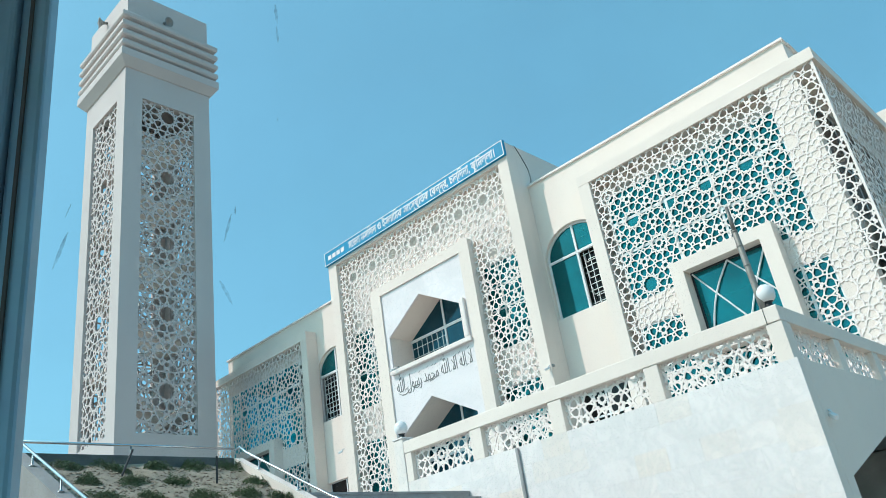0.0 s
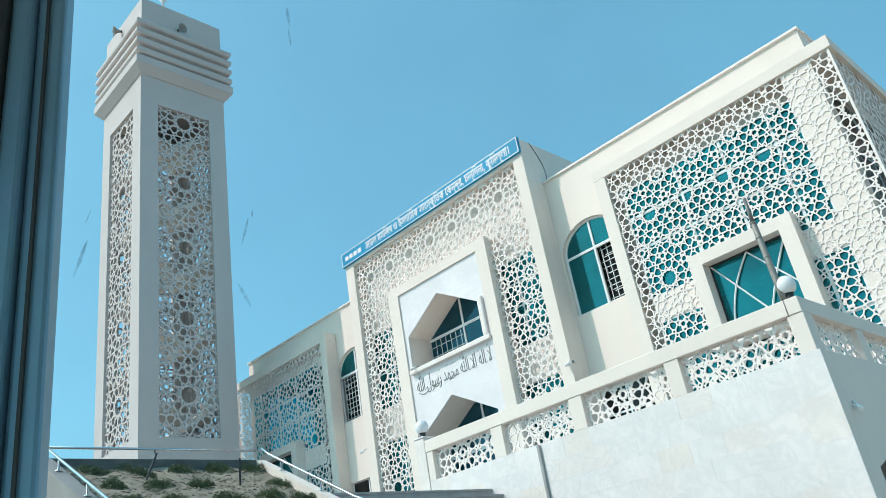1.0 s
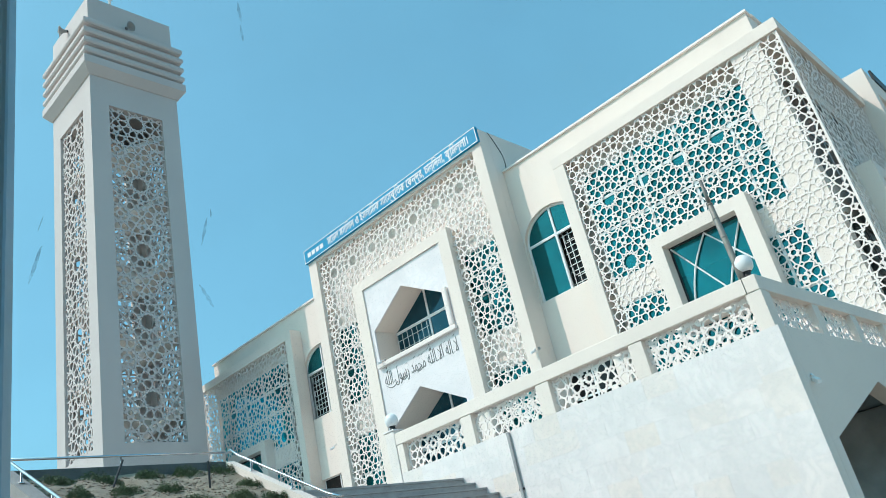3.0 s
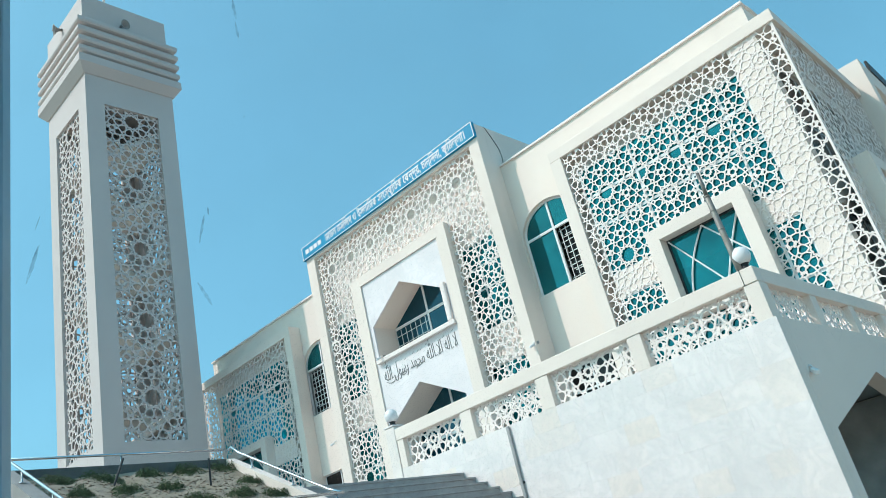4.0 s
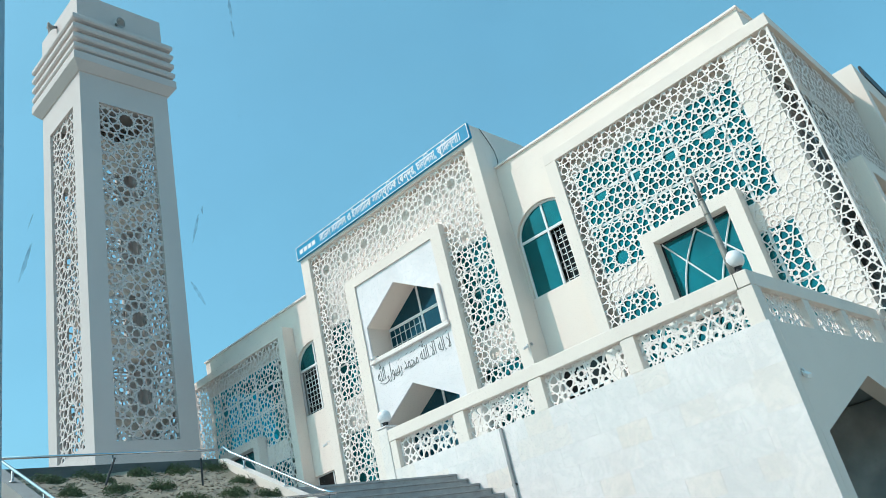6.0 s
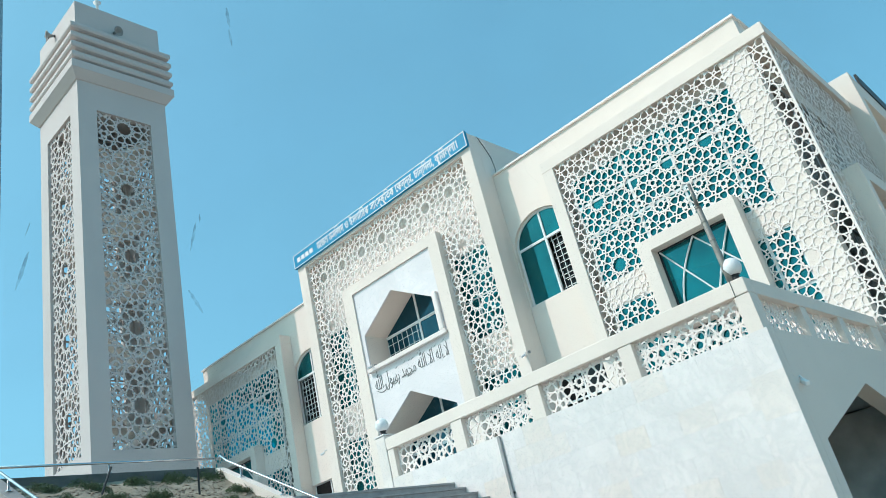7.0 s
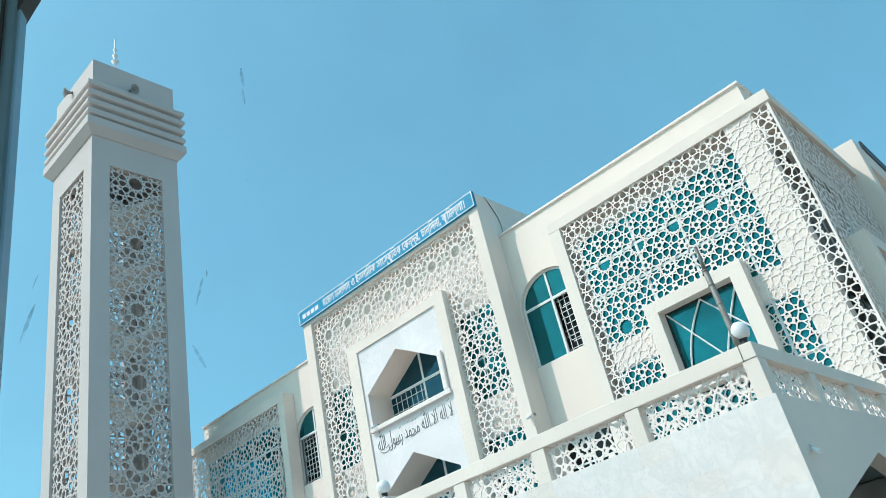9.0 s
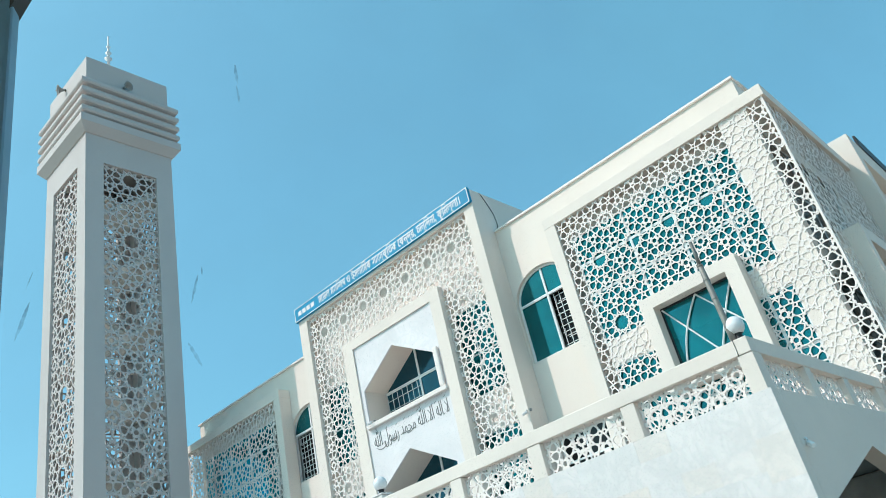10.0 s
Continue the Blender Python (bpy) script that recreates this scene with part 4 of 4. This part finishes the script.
def soil_z(x, y):
    return 2.655 - 0.52 * (x - PXB) + 0.05 * noise.noise(Vector((x * 2.1, y * 2.1, 0))) + 0.02 * noise.noise(Vector((x * 9, y * 9, 3)))


bm = bmesh.new()
nx, ny = 60, 76
grid = [[bm.verts.new((PXB + 0.004 + (PXN - PXB - 0.008) * i / nx, PY0 + 0.203 + (PY1 - PY0 - 0.366) * j / ny, 0)) for j in range(ny + 1)] for i in range(nx + 1)]
for r in grid:
    for v in r:
        v.co.z = soil_z(v.co.x, v.co.y)
for i in range(nx):
    for j in range(ny):
        bm.faces.new((grid[i][j], grid[i + 1][j], grid[i + 1][j + 1], grid[i][j + 1]))
under(planter, part("soil", bm, SOIL, None, "sandy dry soil", True))
rng = random.Random(5)
pv, pf = [], []
for _ in range(3600):
    x, y, r = rng.uniform(PXB + 0.05, PXN - 0.05), rng.uniform(PY0 + 0.25, PY1 - 0.22), 0.006 + 0.03 * rng.random() ** 3
    z = soil_z(x, y)
    b = len(pv)
    for d in ((1, 0, 0), (0, 1, 0), (-1, 0, 0), (0, -1, 0), (0, 0, 0.8), (0, 0, -0.6)):
        s = r * rng.uniform(0.7, 1.3)
        pv.append((x + d[0] * s, y + d[1] * s, z + d[2] * s))
    for k in range(4):
        pf += [(b + k, b + (k + 1) % 4, b + 4), (b + (k + 1) % 4, b + k, b + 5)]
me = bpy.data.meshes.new("pebbles")
me.from_pydata(pv, [], pf)
me.materials.append(STONE)
tagged(new("pebbles", me), "small brown pebbles and clods on the soil", "pebbles", kind="stuff")


def shrub(x, y, spread, height, seed):
    """A low, flat, uneven dome of many small leaves on short twigs."""
    rng = random.Random(seed)
    vs, fs = [], []
    lobes = [(rng.uniform(-0.5, 0.5) * spread, rng.uniform(-0.7, 0.7) * spread, rng.uniform(0.45, 0.75) * spread, rng.uniform(0.6, 1.1)) for _ in range(6)]
    for _ in range(1500):
        lx, ly, lr, lh = rng.choice(lobes)
        a, r = rng.uniform(0, 2 * math.pi), lr * math.sqrt(rng.random())
        bx, by = x + lx + 0.8 * r * math.cos(a), y + ly + 1.2 * r * math.sin(a)
        top = height * lh * max(0.1, 1 - (r / lr) ** 2)
        bz = soil_z(bx, by) + top * rng.uniform(0.1, 1.05)
        d = Vector((rng.gauss(0, 1), rng.gauss(0, 1), rng.gauss(0.5, 0.8))).normalized()
        e = d.cross(Vector((rng.gauss(0, 1), rng.gauss(0, 1), rng.gauss(0, 1)))).normalized()
        ln, w = rng.uniform(0.012, 0.032), rng.uniform(0.003, 0.007)
        c = Vector((bx, by, bz))
        b = len(vs)
        vs += [tuple(c - d * ln * 0.5), tuple(c + e * w), tuple(c + d * ln), tuple(c - e * w)]
        fs.append((b, b + 1, b + 2, b + 3))
    for _ in range(26):
        lx, ly, lr, lh = rng.choice(lobes)
        p = Vector((x + lx * 0.6, y + ly * 0.6, soil_z(x + lx * 0.6, y + ly * 0.6) - 0.01))
        q = Vector((x + lx + rng.uniform(-0.6, 0.6) * lr, y + ly + rng.uniform(-0.8, 0.8) * lr, 0))
        q.z = soil_z(q.x, q.y) + height * lh * rng.uniform(0.5, 0.95)
        n = (q - p).cross(Vector((0, 0, 1))).normalized() * 0.004
        b = len(vs)
        vs += [tuple(p - n), tuple(p + n), tuple(q)]
        fs.append((b, b + 1, b + 2))
    me = bpy.data.meshes.new("shrub")
    me.from_pydata(vs, [], fs)
    me.materials.append(LEAF)
    tagged(new("shrub", me), "low dry green shrub growing in sandy soil", "shrub", "shrubs in the planter")


seed = 1
for i, x in enumerate((-11.17, -10.5, -9.85, -9.2)):
    for j in range(5):
        y = 4.22 + 0.66 * j + rng.uniform(-0.06, 0.06)
        if i == 0 or (i, j) not in ((1, 3),):
            shrub(x + rng.uniform(-0.05, 0.05), min(y, 6.8), rng.uniform(0.15, 0.23), rng.uniform(0.10, 0.16), seed)
        seed += 1
for x, y, tilt in ((-10.75, 4.8, 0.22), (-10.5, 6.13, 0.01)):
    z = soil_z(x, y)
    th = tagged(part("peg", tube([(x, y, z - 0.05), (x - tilt * 0.5, y + tilt, z + 0.4)], 0.016, n=8), DARKMETAL), "thin dark metal peg standing in the soil", "peg", "pegs in the planter")

# handrail round the planter
hr = tagged(group_thing("handrail", (-10, 5.3, 1.5)), "polished steel handrail on short brackets round the planter", "handrail")
RX = -11.42
H = 0.165


def hrail(pts):
    under(hr, part("rail", tube(pts, 0.020, n=10), STEEL, None, "", True))


def bracket(x, y, z):
    under(hr, part("bracket", turned([(0.045, 0.0), (0.045, 0.012), (0.014, 0.02), (0.014, H - 0.02)], 12, (x, y, z)), STEEL, None, "", True))


hrail([(RX, PY0 + 0.1, 2.79 + H), (RX, PY1 - 0.12, 2.79 + H)])
for y in (5.25,):
    bracket(RX, y, 2.79)
for y in (PY0 + 0.1, PY1 - 0.08):
    hrail([(RX, y, 2.79 + H - 0.02), (-11.28, y, planter_top(-11.3) + H + 0.03), (-11.1, y, planter_top(-11.1) + H), (-8.95, y, planter_top(-8.95) + H), (PXN + 0.08, y, planter_top(PXN) + H)])
    for x in (-10.75, -9.75):
        bracket(x, y, planter_top(x) - 0.005)
hrail([(PXN + 0.08, PY0 + 0.1, planter_top(PXN) + H), (PXN + 0.08, PY1 - 0.08, planter_top(PXN) + H)])
for y in (3.9, 5.2, 6.9):
    bracket(PXN + 0.08, y, planter_top(PXN))

# ---- vehicle window, by which the camera stands ----
DV = 0.5
P = Vector((-0.951, 0.309, 0)) * DV + Vector((-0.0015, -0.002, 0))          # inner edge of the window's post
A = Vector((0.66, 0.75, 0)).normalized()     # along the window, to the right
N = Vector((-A.y, A.x, 0))                   # outwards


def vehicle(name, u0, u1, d0, d1, z0, z1, mat, label, bevel=0.0):
    """A straight piece of the vehicle's side: u along the window from the post, d outwards."""
    bm = box(u0, u1, d0, d1, z0, z1, bevel=bevel)
    m = Matrix((A, N, Vector((0, 0, 1)))).transposed().to_4x4()
    bm.transform(Matrix.Translation(P) @ m)
    return tagged(part(name, bm, mat), label, "vehicle", kind="structure")


ZT, ZB = 0.575, -0.45
vehicle("window_post", -0.020, 0.0, -0.005, 0.012, ZB, ZT + 0.06, FRAMEBLUE, "blue-grey aluminium post of a vehicle window", 0.003)
vehicle("window_post_rib", -0.0125, -0.0105, -0.0075, -0.0045, ZB, ZT, TRIM, "dark seam along the window post")
vehicle("window_post_inner", -0.036, -0.0205, -0.012, 0.025, ZB, ZT + 0.06, FRAMEBLUE, "blue-grey inner strip of the window post", 0.003)
vehicle("window_trim", -0.046, -0.0365, -0.02, 0.02, ZB, ZT + 0.1, TRIM, "brown-grey rubber trim beside the window", 0.004)
vehicle("vehicle_pillar", -0.5, -0.0465, -0.03, 0.02, -1.3, 0.85, PILLAR, "dark green lining of the vehicle pillar", 0.008)
vehicle("window_head", 0.001, 1.3, -0.005, 0.03, ZT, ZT + 0.06, FRAMEBLUE, "blue-grey aluminium head of a vehicle window")
vehicle("window_sill", 0.001, 1.3, -0.005, 0.03, ZB - 0.05, ZB, FRAMEBLUE, "blue-grey aluminium sill of a vehicle window")
vehicle("window_post_far", 1.301, 1.34, -0.005, 0.03, ZB - 0.05, ZT + 0.06, FRAMEBLUE, "blue-grey aluminium far post")
bm = bmesh.new()
for d in (-0.0045, 0.0115):
    for u, z in ((-0.002, 0.512), (-0.002, ZT - 0.001), (0.022, ZT - 0.001)):
        bm.verts.new((u, d, z))
bm.verts.ensure_lookup_table()
v = bm.verts
for q in ((0, 1, 2), (5, 4, 3), (0, 3, 4, 1), (1, 4, 5, 2), (2, 5, 3, 0)):
    bm.faces.new([v[i] for i in q])
bm.transform(Matrix.Translation(P) @ Matrix((A, N, Vector((0, 0, 1)))).transposed().to_4x4())
tagged(part("window_corner", bm, TRIM), "dark corner fillet of the vehicle window", "vehicle", kind="structure")
vehicle("vehicle_side_lower", -0.0464, 2.0, -0.02, 0.02, GROUND, ZB - 0.051, PILLAR, "lower side panel of the vehicle")
vehicle("vehicle_side_upper", -0.036, 2.0, -0.02, 0.02, ZT + 0.061, 0.85, PILLAR, "upper side panel of the vehicle")
vehicle("vehicle_side_right", 1.341, 2.0, -0.02, 0.02, ZB - 0.05, ZT + 0.06, PILLAR, "side panel of the vehicle")
for u in (-0.5, 1.9):
    vehicle("vehicle_post_rear", u, u + 0.1, -2.2, -2.1, -0.35, 0.85, PILLAR, "dark rear pillar of the vehicle")
# roof out of view, added to keep direct sun off the window post
vehicle("vehicle_roof", -0.5, 2.0, -2.2, 0.02, 0.852, 0.9, PILLAR, "unseen vehicle roof, added to keep sun off the pillar")
vehicle("vehicle_floor", -0.5, 2.0, -2.2, -0.021, -1.35, -1.305, PILLAR, "dark vehicle floor")
vehicle("vehicle_wall_back", -0.5, 2.0, -2.24, -2.201, GROUND, -0.35, PILLAR, "dark far wall of the vehicle")
vehicle("vehicle_wall_left", -0.54, -0.501, -2.2, 0.02, GROUND, -0.35, PILLAR, "dark wall of the vehicle")
vehicle("vehicle_wall_right", 2.001, 2.04, -2.2, 0.02, GROUND, -0.35, PILLAR, "dark wall of the vehicle")

# the vehicle's window pane: clear glass with a film of dust, and smears on it
def film_material(name, color, low, high, scale):
    m = bpy.data.materials.new(name)
    m.use_nodes = True
    nt = m.node_tree
    nt.nodes.remove(nt.nodes["Principled BSDF"])
    out = nt.nodes["Material Output"]
    clear = nt.nodes.new("ShaderNodeBsdfTransparent")
    dust = nt.nodes.new("ShaderNodeBsdfDiffuse")
    dust.inputs["Color"].default_value = (*color, 1)
    mix = nt.nodes.new("ShaderNodeMixShader")
    geo = nt.nodes.new("ShaderNodeNewGeometry")
    ns = nt.nodes.new("ShaderNodeTexNoise")
    ns.inputs["Scale"].default_value, ns.inputs["Detail"].default_value = scale, 8
    mr = nt.nodes.new("ShaderNodeMapRange")
    mr.inputs["From Min"].default_value, mr.inputs["From Max"].default_value = 0.35, 0.75
    mr.inputs["To Min"].default_value, mr.inputs["To Max"].default_value = low, high
    nt.links.new(geo.outputs["Position"], ns.inputs["Vector"])
    nt.links.new(ns.outputs["Fac"], mr.inputs["Value"])
    nt.links.new(mr.outputs["Result"], mix.inputs["Fac"])
    nt.links.new(clear.outputs[0], mix.inputs[1])
    nt.links.new(dust.outputs[0], mix.inputs[2])
    nt.links.new(mix.outputs[0], out.inputs["Surface"])
    return m


FILM = film_material("dusty clear glass", (0.7, 0.72, 0.72), 0.0, 0.022, 14)
SMEAR = film_material("dark dried smear", (0.10, 0.13, 0.15), 0.12, 0.5, 160)
pane = vehicle("window_pane", 0.0, 1.3, 0.014, 0.018, ZB, ZT, FILM, "dusty clear pane of the vehicle window")
pane.visible_shadow = False
VM = Matrix.Translation(P) @ Matrix((A, N, Vector((0, 0, 1)))).transposed().to_4x4()


def smear(u0, z0, u1, z1, w, seed):
    """A thin dried streak on the pane, with an uneven outline."""
    rng = random.Random(seed)
    bm = bmesh.new()
    n = 14
    du, dz = u1 - u0, z1 - z0
    ln = math.hypot(du, dz)
    left, right = [], []
    for k in range(n + 1):
        t = k / n
        h = w * (0.25 + math.sin(math.pi * min(1, t * 0.9 + 0.06)) * rng.uniform(0.5, 1.1)) / 2
        c = (u0 + du * t + rng.uniform(-0.12, 0.12) * w, z0 + dz * t)
        left.append(bm.verts.new((c[0] - dz / ln * h, 0.0125, c[1] + du / ln * h)))
        right.append(bm.verts.new((c[0] + dz / ln * h, 0.0125, c[1] - du / ln * h)))
    for k in range(n):
        bm.faces.new((left[k], left[k + 1], right[k + 1], right[k]))
    bm.transform(VM)
    ob = part("smear", bm, SMEAR)
    ob.visible_shadow = False
    ob.parent = pane


SMEARS = ((0.016, 0.262, 0.0078, 0.236, 0.0022), (0.0171, 0.2837, 0.0137, 0.2732, 0.0008), (0.122, 0.2632, 0.1168, 0.2431, 0.0016), (0.125, 0.269, 0.1247, 0.2628, 0.001),
          (0.1133, 0.2153, 0.1205, 0.1981, 0.002), (0.1613, 0.4456, 0.1621, 0.4264, 0.0022), (0.161, 0.4238, 0.1616, 0.408, 0.0018), (0.1577, 0.338, 0.1571, 0.3361, 0.001))
for k, (u0, z0, u1, z1, w) in enumerate(SMEARS):
    smear(u0, z0, u1, z1, w, k)

# ---- marble slabs on the terrace front ----
rng = random.Random(11)
slab_meshes = {}


def slab(x0, x1, z0, z1, proud):
    key = (round(x1 - x0, 3), round(z1 - z0, 3))
    if key not in slab_meshes:
        slab_meshes[key] = finish(box(0, key[0], 0, 0.022, 0, key[1], bevel=0.0008), "marble_slab", MARBLE)
    ob = new("marble_slab", slab_meshes[key])
    ob.location = (x0, YB - proud, z0)
    ob.parent = tw_


ROW, WIDE = 0.36, 0.60
for r in range(14):
    z1 = CURB - 0.003 - ROW * r
    z0 = max(GROUND, z1 - ROW + 0.0014)
    if z1 - z0 < 0.05:
        continue
    for c in range(15):
        x0 = LX + 0.02 + WIDE * c - (0.31 if r % 2 else 0.0)
        x1 = min(x0 + WIDE - 0.0014, -4.325)
        x0 = max(x0, LX + 0.02)
        if x1 - x0 > 0.05:
            slab(round(x0, 3), round(x1, 3), z0, z1, rng.uniform(0.0, 0.0016))
for r in range(8):
    z1 = CURB - 0.003 - 0.63 * r
    z0 = max(GROUND, z1 - 0.6286)
    if z1 - z0 > 0.05:
        slab(-4.32, CX + 0.042, z0, z1, 0.014)
